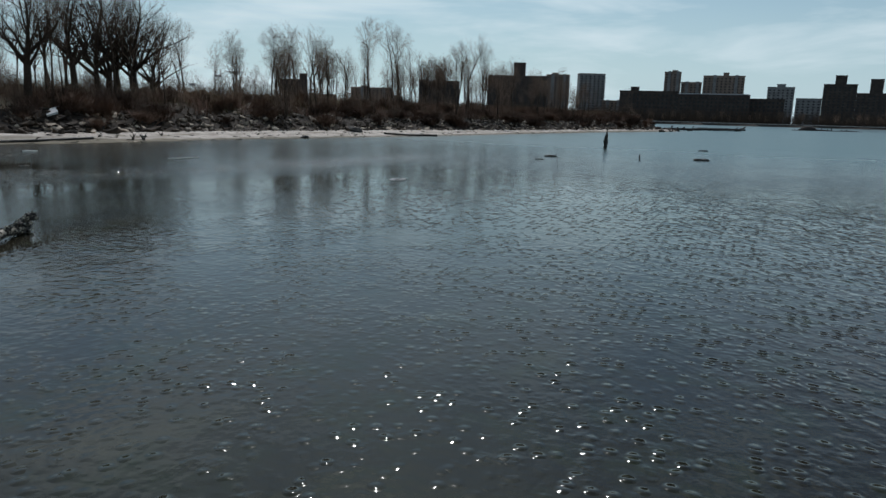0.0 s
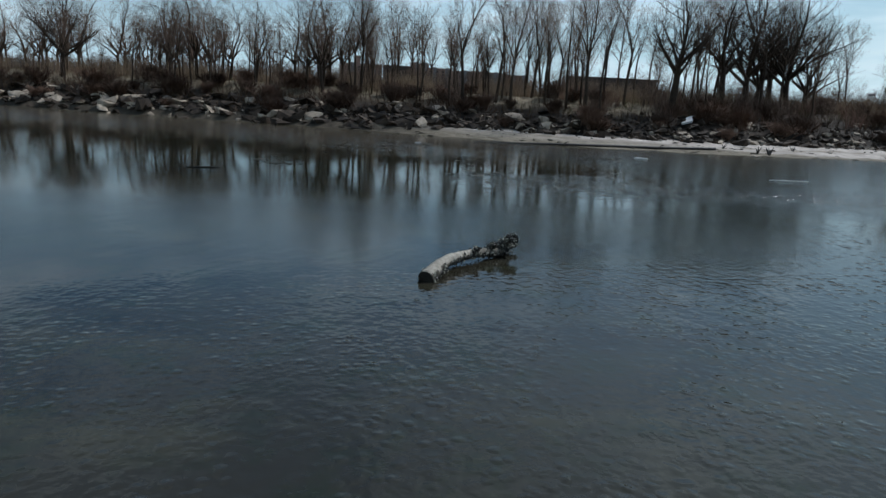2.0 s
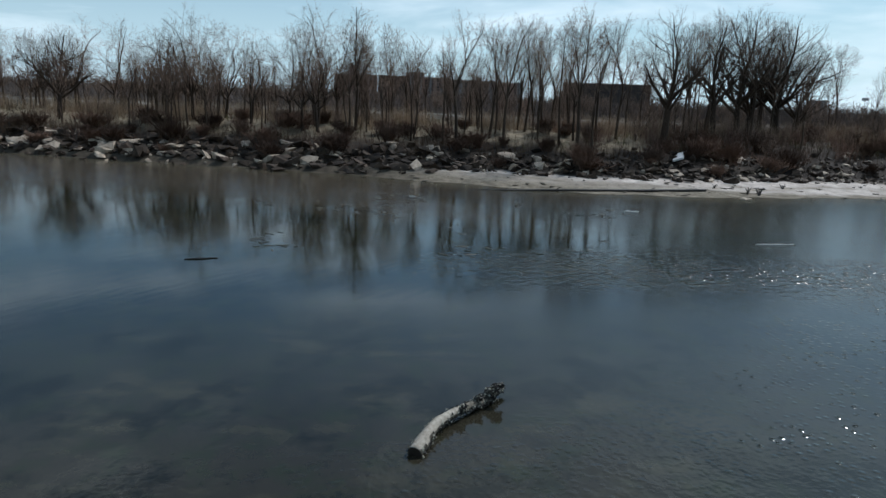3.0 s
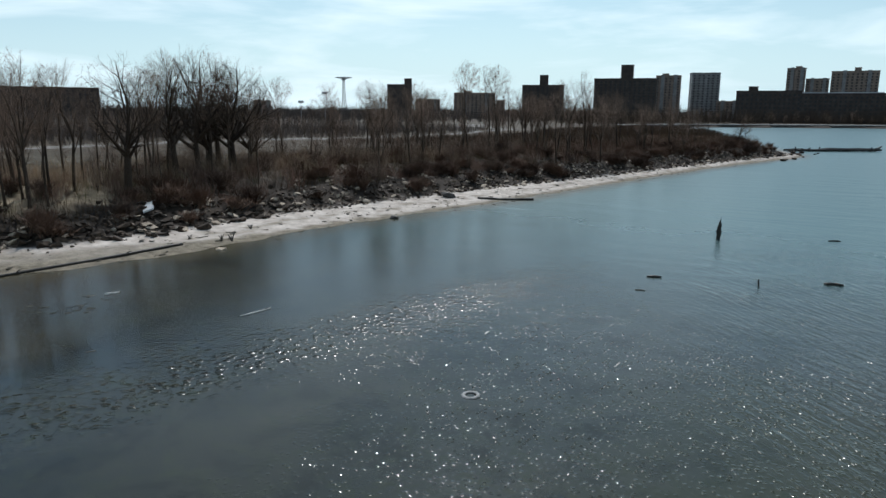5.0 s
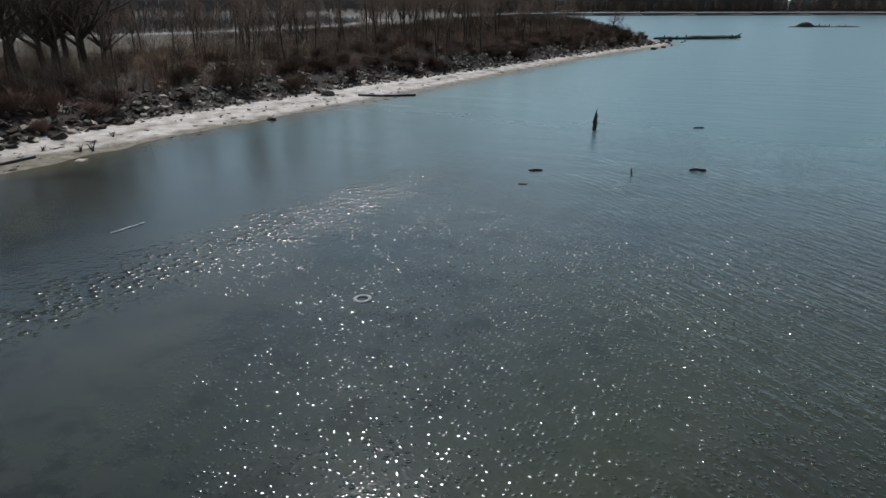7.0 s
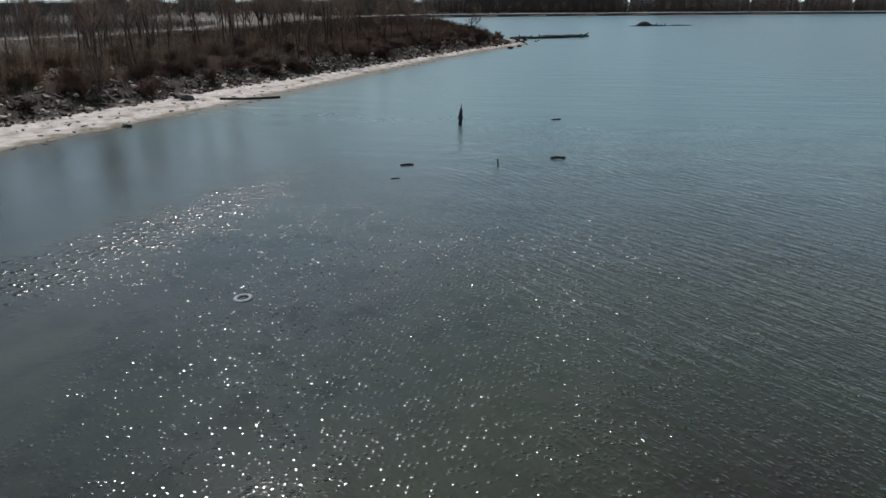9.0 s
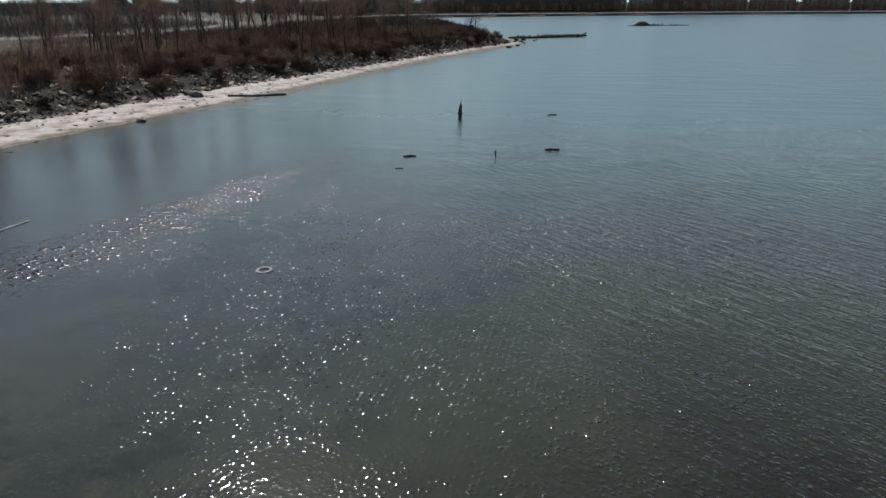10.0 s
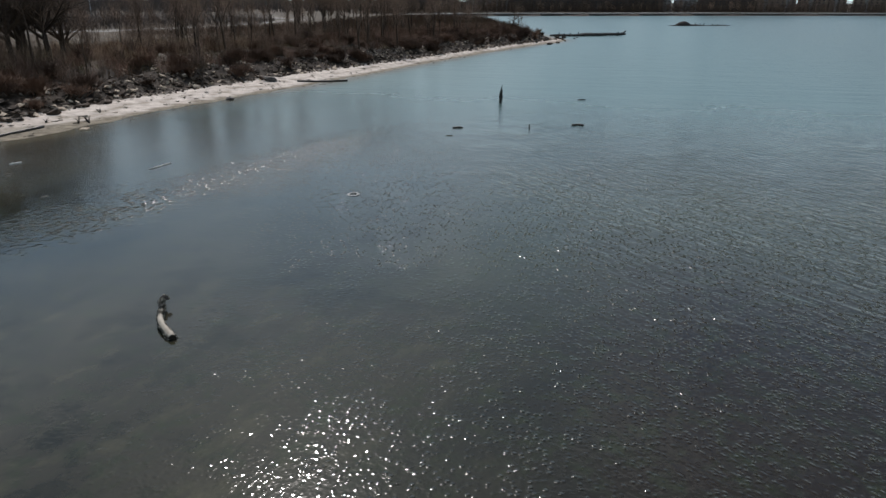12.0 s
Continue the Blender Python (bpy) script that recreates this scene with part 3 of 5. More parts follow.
# ---------------------------------------------------------------- bare trees
def grow(seed, height, wide, low, fork, leaders, splay, radius, gaps=(0.55, 0.4, 0.2), angle=(0.55, 1.0), dome=0.7, fine=0.006, spike=0.75, crook=0.07, lift=0.05):
    """A bare tree of the given height: (trunk verts, faces), (crown verts, faces). wide: the crown's half width, low: where
    the crown begins, fork: where the trunk parts, all as shares of the height; gaps: metres between side branches."""
    rnd = random.Random(seed)
    trunk, crown = ([], []), ([], [])
    mid, half = height * (1 + low) / 2, height * (1 - low) / 2
    lump = [rnd.uniform(0, 6.28) for _ in range(3)]

    def room(p, d):
        """How far the crown reaches from p along d."""
        k = 1 + 0.14 * math.sin(3 * math.atan2(p.y + d.y, p.x + d.x) + lump[0]) + 0.1 * math.sin(2 * math.atan2(p.y + d.y, p.x + d.x) + lump[1])
        side = wide * height * k * (dome if p.z < mid else 1)
        a = (d.x ** 2 + d.y ** 2) / side ** 2 + d.z ** 2 / half ** 2
        b = (p.x * d.x + p.y * d.y) / side ** 2 + (p.z - mid) * d.z / half ** 2
        c = (p.x ** 2 + p.y ** 2) / side ** 2 + (p.z - mid) ** 2 / half ** 2 - 1
        q = b * b - a * c
        return max((-b + math.sqrt(q)) / a if q > 0 else 0.0, 0.25)

    def wander(p, d, length, n, bend, up):
        pts = [p.copy()]
        for _ in range(n):
            d = (d + Vector((rnd.gauss(0, bend), rnd.gauss(0, bend), rnd.gauss(0, bend) + up))).normalized()
            pts.append(pts[-1] + d * length / n)
        return pts

    def branch(p, d, longest, r, level, bare):
        length = min(room(p, d) * rnd.uniform(0.78, 1.0), longest)
        if level == 4 or length < 0.3:
            n = d.orthogonal().normalized()
            m2 = d.cross(n)
            k = len(crown[0])
            w = min(r, fine)
            tip = p + (d + Vector((rnd.gauss(0, 0.15), rnd.gauss(0, 0.15), rnd.gauss(0.05, 0.12)))) * min(length, spike * rnd.uniform(0.6, 1.2))
            crown[0].extend([p + n * w, p + (m2 * 0.87 - n * 0.5) * w, p - (m2 * 0.87 + n * 0.5) * w, tip])
            crown[1].extend([(k, k + 1, k + 3), (k + 1, k + 2, k + 3), (k + 2, k, k + 3)])
            return
        n = max(2, min(9, int(length / (0.55 if level < 3 else 0.4))))
        pts = wander(p, d, length, n, crook * (1 + 0.4 * level), lift)
        end = max(fine * 0.6, r * 0.16)
        radii = [max(end, r + (end - r) * (i / n) ** 0.8) for i in range(n + 1)]
        sides = 7 if r > 0.12 else 5 if r > 0.05 else 4 if r > 0.02 else 3
        add(trunk if level == 1 and leaders > 1 else crown, *tube(pts, radii, sides, cap=False))
        f, turn = bare + rnd.random() * 0.1, rnd.uniform(0, 6.28)
        while f < 1.0:
            j = min(int(f * n), n - 1)
            q = pts[j].lerp(pts[j + 1], f * n - j)
            way = (pts[j + 1] - pts[j]).normalized()
            side = way.orthogonal().normalized()
            side.rotate(Matrix.Rotation(turn, 3, way))
            a = rnd.uniform(*angle)
            rr_ = max(fine, (r + (end - r) * f) * rnd.uniform(0.38, 0.6))
            branch(q, (way * math.cos(a) + side * math.sin(a)).normalized(), max(0.45, length * (0.74 - 0.36 * f)) if level < 3 else spike, rr_, level + 1, 0.18)
            turn += 2.4 + rnd.gauss(0, 0.4)
            f += gaps[level - 1] / length * rnd.uniform(0.6, 1.4)

    n = 7
    h0 = height * (fork if leaders > 1 else 0.86)
    pts = wander(Vector((0, 0, -0.4)), Vector((rnd.gauss(0, 0.05), rnd.gauss(0, 0.05), 1)).normalized(), h0 + 0.4, n, 0.035, 0.04)
    thin = 0.3 if leaders > 1 else 0.88
    radii = [radius * (1.45 if i == 0 else 1.04 - thin * i / n) for i in range(n + 1)]
    add(trunk, *tube(pts, radii, 8))
    if leaders > 1:
        turn = rnd.uniform(0, 6.28)
        for k in range(leaders):
            f = 1.0 if k < 3 else rnd.uniform(0.72, 1.0)
            j = min(int(f * n), n - 1)
            q = pts[j].lerp(pts[j + 1], f * n - j)
            out = splay * (0.2 if k == 0 else rnd.uniform(0.5, 1.15))
            branch(q, Vector((math.cos(turn) * out, math.sin(turn) * out, 1)).normalized(), height, radius * rnd.uniform(0.42, 0.62) * (1.15 if k == 0 else 1), 1, 0.12)
            turn += 6.283 / (leaders - 1) + rnd.gauss(0, 0.25)
    else:
        f, turn = low / 0.86, rnd.uniform(0, 6.28)
        while f < 1:
            j = min(int(f * n), n - 1)
            q = pts[j].lerp(pts[j + 1], f * n - j)
            a = rnd.uniform(*angle) * (1.05 - 0.4 * f)
            branch(q, Vector((math.cos(turn) * math.sin(a), math.sin(turn) * math.sin(a), math.cos(a))), height * 0.34, radius * (1.04 - thin * f) * 0.5, 2, 0.15)
            turn += 2.4 + rnd.gauss(0, 0.4)
            f += 0.035 * rnd.uniform(0.6, 1.4)
        branch(pts[-1], Vector((rnd.gauss(0, 0.1), rnd.gauss(0, 0.1), 1)).normalized(), height * 0.2, radius * 0.16, 3, 0.1)
    return trunk, crown


def tree(name, label, seed, twig=None, **how):
    (tv, tf), (cv, cf) = grow(seed, **how)
    top = max(v.z for v in cv)
    k = how["height"] / top
    tv, cv = [v * k for v in tv], [v * k for v in cv]
    ob = thing(name, label, "tree")
    part("trunk", mesh("trunk", tv, tf, M_BARK, True), ob, "dark trunk and main limbs")
    part("crown", mesh("crown", cv, cf, twig or M_TWIG, True), ob, "fine bare twigs and branches")
    return ob


USED = set()


def place(ob, x, y, height, base_height, turn):
    """Stand the tree, or a copy of it once it is used, on the ground."""
    m = pose(x, y, gz(x, y), 0, 0, turn) @ Matrix.Scale(height / base_height, 4)
    if ob.name in USED:
        ob = copy_thing(ob, m)
    USED.add(ob.name)
    ob.matrix_basis = m
    return ob


GROUP_T = "bare trees along the bank"
SLENDER = [tagged(tree("bare_tree", "slender leafless tree with a narrow crown and dark bark", 20 + i, height=12, wide=0.17 + 0.025 * i, low=0.3, fork=0.4,
                       leaders=1 + i, splay=0.24, radius=0.13, angle=(0.5, 0.95), gaps=(0.46, 0.31, 0.2), fine=0.008), group=GROUP_T) for i in range(3)]
SLENDER += [tagged(tree("bare_tree", "tall leafless tree with limbs fanning out near the top", 30 + i, height=12, wide=0.23 + 0.03 * i, low=0.34, fork=0.36,
                        leaders=4 + i % 2, splay=0.45, radius=0.15, dome=0.6, angle=(0.45, 0.9), gaps=(0.5, 0.34, 0.22), fine=0.008), group=GROUP_T) for i in range(3)]
ROUND = [tagged(tree("bare_tree", "leafless tree with a rounded crown of crooked limbs", 40 + i, height=12, wide=0.36 + 0.04 * i, low=0.26, fork=0.24,
                     leaders=7, splay=1.1, radius=0.2, crook=0.12, gaps=(0.62, 0.42, 0.26), fine=0.008), group=GROUP_T) for i in range(3)]
BROAD = [tagged(tree("broad_bare_tree", "large spreading leafless tree with thick dark trunk", 50 + i, M_BARK, height=15, wide=wide, low=low, fork=fork,
                     leaders=leaders, splay=splay, radius=0.42, dome=1.0, angle=(0.55, 1.05), gaps=(0.68, 0.48, 0.3), spike=0.8, fine=0.008), group=GROUP_T)
         for i, (wide, low, fork, leaders, splay) in enumerate(((0.32, 0.28, 0.34, 9, 1.15), (0.36, 0.24, 0.22, 10, 1.1), (0.4, 0.26, 0.26, 10, 1.25)))]
SMALL = [tagged(tree("bare_sapling", "small many-stemmed leafless tree among the brush", 70 + i, height=5, wide=0.38, low=0.08, fork=0.06,
                     leaders=7, splay=0.65, radius=0.05, gaps=(0.5, 0.34, 0.24), spike=0.5, fine=0.007), group="bare saplings on the bank") for i in range(4)]
rt = random.Random(5)
MAIN = [(-86.2, 9.9, 11.6), (-84.8, 11.6, 12.3), (-96.8, 13.2, 14.5), (-85.9, 16.0, 13.4), (-84.0, 15.0, 11.4), (-80.6, 21.5, 9.5),
        (-79.5, 25.0, 11.1), (-76.6, 25.7, 13.8), (-80.8, 30.7, 12.6), (-76.9, 31.1, 13.1), (-89.3, 37.1, 12.6), (-84.3, 36.2, 13.1),
        (-81.6, 37.4, 12.1), (-75.6, 37.1, 12.4), (-73.2, 38.2, 14.2), (-72.7, 39.7, 10.7), (-84.9, 47.7, 12.9), (-80.6, 47.7, 10.7),
        (-79.8, 49.1, 11.5), (-86.2, 72.5, 12.8)]
NORTH = [(-70.2, 63.6, 8.2), (-82.7, 89.9, 9.0), (-108.6, 124.9, 7.7), (-105.8, 149.7, 10.9), (-82.8, 122.7, 10.5), (-75.1, 120.2, 15.0),
         (-69.4, 118.1, 14.0), (-78.9, 138.3, 15.3), (-74.2, 141.1, 11.2), (-82.2, 160.7, 10.4), (-69.1, 137.3, 9.0), (-62.3, 133.0, 12.4),
         (-61.6, 137.2, 12.9), (-60.3, 141.5, 14.4), (-89.4, 97.1, 11.0), (-94.8, 134.5, 11), (-59.0, 125.6, 11.5), (-64.0, 328.0, 9.0), (-40.5, 207.0, 5.6)]
SOUTH = [(-92.3, 4.0, 11.0), (-88.5, 8.6, 11.0), (-88.2, 23.9, 10.8), (-82.4, 31.9, 11.3), (-80.0, 36.3, 12.0), (-75.9, 41.6, 12.7),
         (-76.6, 44.4, 13.0), (-79.2, 42.5, 11.0)]
FILL = [(-76.0, 52.5, 12.5), (-79.5, 55.5, 13.0), (-84.5, 61.0, 13.5), (-87.0, 70.5, 14.0), (-79.0, 66.5, 12.0), (-82.0, 57.0, 13.0),
        (-77.5, 62.5, 11.5), (-84.0, 75.5, 11.0), (-88.5, 64.5, 13.0), (-79.5, 70.0, 9.5)]
for x, y, h in MAIN + NORTH + SOUTH + FILL:
    place(rt.choice(ROUND if y < 14 or y > 200 else SLENDER), x, y, h * (1.2 if y > 60 else 1.06), 12, rt.uniform(0, 360))
for n, (x, y, h) in enumerate([(-73.6, 48.5, 15.3), (-84.9, 67.8, 17.0), (-82.6, 64.5, 16.2), (-79.8, 59.0, 14.5), (-83.5, 74.0, 13.5), (-102.0, -19.7, 11.5), (-108.0, -8.0, 12.0), (-97.0, -33.0, 12.0), (-81.5, 69.5, 15.5), (-88.0, 72.0, 15.0)]):
    place(BROAD[(0, 1, 2, 0, 1)[n] if n < 5 else n % 3], x, y, h, 15, 60 * n)
for x, y, h in [(-79.5, 18.6, 5.0), (-63.6, 78.5, 7.5), (-66.5, 81.0, 5.0), (-71.5, 71.0, 4.6), (-67.5, 92.0, 5.0), (-61.0, 104.0, 5.2), (-77.0, 80.5, 7.0), (-80.5, 84.0, 6.5), (-75.5, 87.0, 6.0), (-84.5, 80.0, 7.5), (-79.0, 92.0, 6.5), (-73.0, 97.0, 6.0)]:
    place(rt.choice(SMALL), x, y, h, 5, rt.uniform(0, 360))
# the thicker stand to the south, and scattered trees behind
count = 0
while count < 84:
    x, y = rt.uniform(-150, -78), rt.uniform(-62, 44)
    d = float(inland(np.array([x]), np.array([y]))[0])
    if 13 < d < 48 and rt.random() < 1.15 - d / 55:
        place(rt.choice(ROUND if y < 16 else SLENDER), x, y, rt.uniform(9.5, 14), 12, rt.uniform(0, 360))
        count += 1
for x, y, z, d, w in candidates(150, (-112, -70), (-20, 56), 60):
    if w + 9 < d < w + 36:
        place(rt.choice(SLENDER), x, y, rt.uniform(6.5, 10), 12, rt.uniform(0, 360))
count = 0
while count < 60:
    x, y = rt.uniform(-98, -52), rt.uniform(82, 182)
    d = float(inland(np.array([x]), np.array([y]))[0])
    if 11 < d < 45:
        place(rt.choice(SLENDER), x, y, rt.uniform(9, 14.5), 12, rt.uniform(0, 360))
        count += 1
count = 0
while count < 34:
    x, y = rt.uniform(-120, -50), rt.uniform(100, 235)
    d = float(inland(np.array([x]), np.array([y]))[0])
    if 11 < d < 55:
        place(rt.choice(SLENDER), x, y, rt.uniform(7, 13), 12, rt.uniform(0, 360))
        count += 1
count = 0
for x, y, z, d, w in candidates(900, (-90, -36), (150, 222), 73):
    if w + 6 < d < w + 38 and count < 26:
        place(rt.choice(SLENDER + ROUND), x, y, rt.uniform(6.5, 11.5), 12, rt.uniform(0, 360))
        count += 1
count = 0
for x, y, z, d, w in candidates(2500, (-100, -40), (-40, 225), 61):
    if w + 5 < d < w + 18 and count < 70:
        place(rt.choice(SMALL), x, y, rt.uniform(2.2, 4.6), 5, rt.uniform(0, 360))
        count += 1

# undergrowth of young trees among the tall ones
count = 0
for x, y, z, d, w in candidates(1500, (-125, -62), (-30, 120), 71):
    if w + 8 < d < w + 46 and count < 120:
        place(rt.choice(SMALL), x, y, rt.uniform(3.2, 6.6), 5, rt.uniform(0, 360))
        count += 1

count = 0
for x, y, z, d, w in candidates(3000, (-110, -55), (58, 165), 72):
    if w + 16 < d < w + 42 and count < 95:
        place(rt.choice(SMALL), x, y, rt.uniform(3.0, 6.0), 5, rt.uniform(0, 360))
        count += 1

# the far tree line beyond the field
FARTREE = [tagged(tree("far_bare_tree", "distant leafless tree in a dense grey-brown row", 90 + i, height=8, wide=0.42, low=0.12, fork=0.16,
                       leaders=6, splay=0.7, radius=0.2, gaps=(1.0, 0.8, 0.45), fine=0.03, spike=0.9), group="far tree line") for i in range(3)]
n = 0
while n < 190:
    az, dist = radians(rt.uniform(14, 108)), rt.uniform(160, 250)
    x, y = -4 - dist * math.sin(az), 6 + dist * math.cos(az)
    d = float(inland(np.array([x]), np.array([y]))[0])
    if d > 107:
        place(FARTREE[n % 3], x, y, rt.uniform(5.0, 8.5), 8, rt.uniform(0, 360))
        n += 1
for n in range(108):
    x = -240 + n * 7.2 + rt.uniform(-3, 3)
    y = float(np.interp(x, [-170, -150, -90, 0, 60, 190, 600], [500, 545, 590, 650, 690, 755, 960])) + rt.uniform(18, 45)
    place(FARTREE[n % 3], x, y, rt.uniform(7.0, 12.5), 8, rt.uniform(0, 360))


# ---------------------------------------------------------------- brush, reeds and grass
def stems(name, label, category, mat, spots, height, width, lean, seed, twig=2, blade=False):
    """Thin upright stems as one mesh: round stalks, or flat blades. spots: x, y arrays."""
    r = np.random.RandomState(seed)
    x, y = spots
    n = len(x)
    z = ground_z(x, y) - 0.05
    h = r.uniform(height[0], height[1], n)
    a = r.uniform(0, 6.283, n)
    l = r.uniform(0, lean, n) * h
    base = np.stack([x, y, z], -1)
    midp = base + np.stack([np.cos(a) * l * 0.35, np.sin(a) * l * 0.35, h * 0.55], -1)
    tip = base + np.stack([np.cos(a) * l, np.sin(a) * l, h * np.sqrt(1 - 0.5 * (l / h) ** 2)], -1)
    w = r.uniform(0.6, 1.3, n)[:, None] * width
    if blade:
        t = r.uniform(0, 6.283, n)
        side = np.stack([np.cos(t), np.sin(t), 0 * t], -1)
        ring = np.stack([side, -side], 1)
        q, tri3, small = np.array([[0, 1, 3, 2]]), np.array([[2, 3, 4]]), np.array([[0, 1, 2]])
    else:
        ring = np.stack([[math.cos(k), math.sin(k), 0] for k in (0, 2.09, 4.19)])[None]
        q = np.array([[0, 1, 4, 3], [1, 2, 5, 4], [2, 0, 3, 5]])
        tri3, small = np.array([[3, 4, 6], [4, 5, 6], [5, 3, 6]]), np.array([[0, 1, 3], [1, 2, 3], [2, 0, 3]])
    k = ring.shape[1]
    verts = np.concatenate([base[:, None] + ring * w[:, None], midp[:, None] + ring * 0.75 * w[:, None], tip[:, None]], 1).reshape(-1, 3)
    o = (np.arange(n) * (2 * k + 1))[:, None]
    faces = (o[:, None] + q[None]).reshape(-1, 4).tolist() + (o[:, None] + tri3[None]).reshape(-1, 3).tolist()
    for j in range(twig):
        f = r.uniform(0.3, 0.9, n)[:, None]
        p = midp * f + (base * (1 - f) if j % 2 == 0 else tip * (1 - f))
        b = r.uniform(0, 6.283, n)
        q2 = p + np.stack([np.cos(b) * h * 0.3, np.sin(b) * h * 0.3, h * r.uniform(0.15, 0.4, n)], -1)
        tri = np.concatenate([p[:, None] + ring * 0.6 * w[:, None], q2[:, None]], 1).reshape(-1, 3)
        k0 = len(verts)
        verts = np.concatenate([verts, tri])
        ot = (k0 + np.arange(n) * (k + 1))[:, None]
        faces += (ot[:, None] + small[None]).reshape(-1, 3).tolist()
    ob = new(name, mesh(name, verts.tolist(), faces, mat))
    return tagged(ob, label, category, kind="stuff")


def scatter(n, xr, yr, keep, seed):
    r = np.random.RandomState(seed)
    x, y = r.uniform(*xr, n), r.uniform(*yr, n)
    k = keep(x, y, inland(x, y) - sand_width(y), r.uniform(0, 1, n))
    return x[k], y[k]


def bush_mesh(seed):
    r = random.Random(seed)
    st = ([], [])
    for _ in range(34):
        a, out = r.uniform(0, 6.283), r.uniform(0.1, 0.8)
        p = Vector((r.gauss(0, 0.12), r.gauss(0, 0.12), 0))
        d = Vector((math.cos(a) * out, math.sin(a) * out, 1)).normalized()
        q = p + d * r.uniform(0.45, 0.8)
        v, f = tube([p, q], [0.016, 0.009], 3, False)
        add(st, v, f)
        for _ in range(16):
            t = p.lerp(q, r.uniform(0.25, 1))
            e = t + (d + Vector((r.gauss(0, 0.6), r.gauss(0, 0.6), r.gauss(0.1, 0.35)))) * r.uniform(0.15, 0.4)
            k = len(st[0])
            w = 0.011
            st[0].extend([t + Vector((w, 0, 0)), t + Vector((-w / 2, w, 0)), t + Vector((-w / 2, -w, 0)), e])
            st[1].extend([(k, k + 1, k + 3), (k + 1, k + 2, k + 3), (k + 2, k, k + 3)])
    return mesh("bush", *st, M_BUSH)


BUSHES = [bush_mesh(500 + i) for i in range(6)]
rb = random.Random(15)
count = 0
for x, y, z, d, w in candidates(6000, (-100, -32), (-35, 225), 62):
    d -= w
    if 1.5 < d < 16 + (14 if y > 50 else 0) and rb.random() < (1 if d < 12 else 0.5) and count < 295:
        ob = tagged(new("bush", rb.choice(BUSHES)), rb.choice(("rounded leafless bush of reddish-brown twigs on the bank", "low dry twiggy bush above the rubble")), "bush", "bushes on the bank")
        k = rb.uniform(1.2, 3.0)
        ob.matrix_basis = pose(x, y, z - 0.05, rb.gauss(0, 6), rb.gauss(0, 6), rb.uniform(0, 360)) @ Matrix.Diagonal((k * rb.uniform(0.9, 1.5), k * rb.uniform(0.9, 1.5), k * rb.uniform(0.6, 1), 1))
        count += 1
stems("bank_brush", "tangle of bare reddish-brown brush covering the bank", "brush", M_BRUSH,
      scatter(200000, (-115, -28), (-55, 235), lambda x, y, d, u: (d > 2.6 + (3 + 2.5 * wobble(x, y, 5, 27)) * (y > 44)) & (d < 11 + 24 * smooth((y - 45) / 20)) & (u < 0.5 + 0.6 * wobble(x, y, 7, 21)) & (u < (12 + 24 * smooth((y - 45) / 20) - d) / 7), 31),
      (0.5, 1.9), 0.02, 0.7, 32)
stems("shrub_thicket", "shaggy reddish-brown leafless shrubs on the slope", "shrubs", M_SHRUB,
      scatter(120000, (-100, -32), (40, 215), lambda x, y, d, u: (d > 6.0) & (d < 26) & (wobble(x, y, 6, 51) > 0.2 - 0.5 * smooth((y - 110) / 30)) & (u < 0.9 - 0.3 * smooth((y - 100) / 30)), 52),
      (0.7, 2.3), 0.02, 0.75, 53, 3, True)
stems("olive_scrub", "low olive-green scrub among the dry brush", "scrub", M_OLIVE,
      scatter(60000, (-105, -35), (-40, 215), lambda x, y, d, u: (d > 6) & (d < 32) & (wobble(x, y, 8, 54) > 0.62 - 0.4 * smooth((y - 40) / 8) * smooth((92 - y) / 10)), 55),
      (0.3, 1.3), 0.022, 0.8, 56, 3, True)
stems("point_thicket", "low dark brown thicket covering the point", "thicket", M_BRUSH,
      scatter(60000, (-125, -32), (135, 345), lambda x, y, d, u: (d > 9) & (d < 75) & (u < 0.7 + 0.3 * wobble(x, y, 12, 29)) & (u < 0.35 + smooth((y - 145) / 30)), 57),
      (0.6, 2.3), 0.045, 0.8, 58, 3)
stems("reeds", "tall pale dry reeds standing at the field edge", "reeds", M_REED,
      scatter(170000, (-120, -45), (-32, 215), lambda x, y, d, u: (d > 11 + 1.5 * (y < 48)) & (d < 34) & (wobble(x, y, 14, 22) > -0.05 + 0.5 * smooth((y - 90) / 30)) & (u < 0.8 - 0.45 * smooth((y - 90) / 30)), 33),
      (1.1, 2.7), 0.019, 0.35, 34, 2, True)
stems("dry_grass", "knee-high dry tan grass under the trees", "grass", M_GRASS,
      scatter(95000, (-130, -48), (-55, 215), lambda x, y, d, u: (d > 13) & (d < 50) & (u < 0.75 + 0.3 * wobble(x, y, 11, 23)), 35),
      (0.2, 0.65), 0.022, 0.8, 36, 1, True)
stems("far_woods", "distant grey-brown leafless woods and hedges", "woods", M_HAZETWIG,
      scatter(42000, (-620, -60), (-260, 560), lambda x, y, d, u: (d > 125) & (np.hypot(x + 4, y - 6) > 205) & (np.hypot(x + 4, y - 6) < 600) & (u < 0.35 + 0.6 * wobble(x, y, 45, 24)), 39),
      (3.0, 8.5), 0.075, 0.75, 40, 8)
stems("distant_woods", "hazy distant belt of leafless trees before the city", "woods", M_HAZETWIG,
      scatter(60000, (-1300, -40), (-400, 1200), lambda x, y, d, u: (d > 60) & (np.hypot(x + 4, y - 6) > 560) & (np.hypot(x + 4, y - 6) < 1250) & (u < 0.4 + 0.5 * wobble(x, y, 90, 25)), 43),
      (5.0, 13.0), 0.3, 0.2, 44, 4)
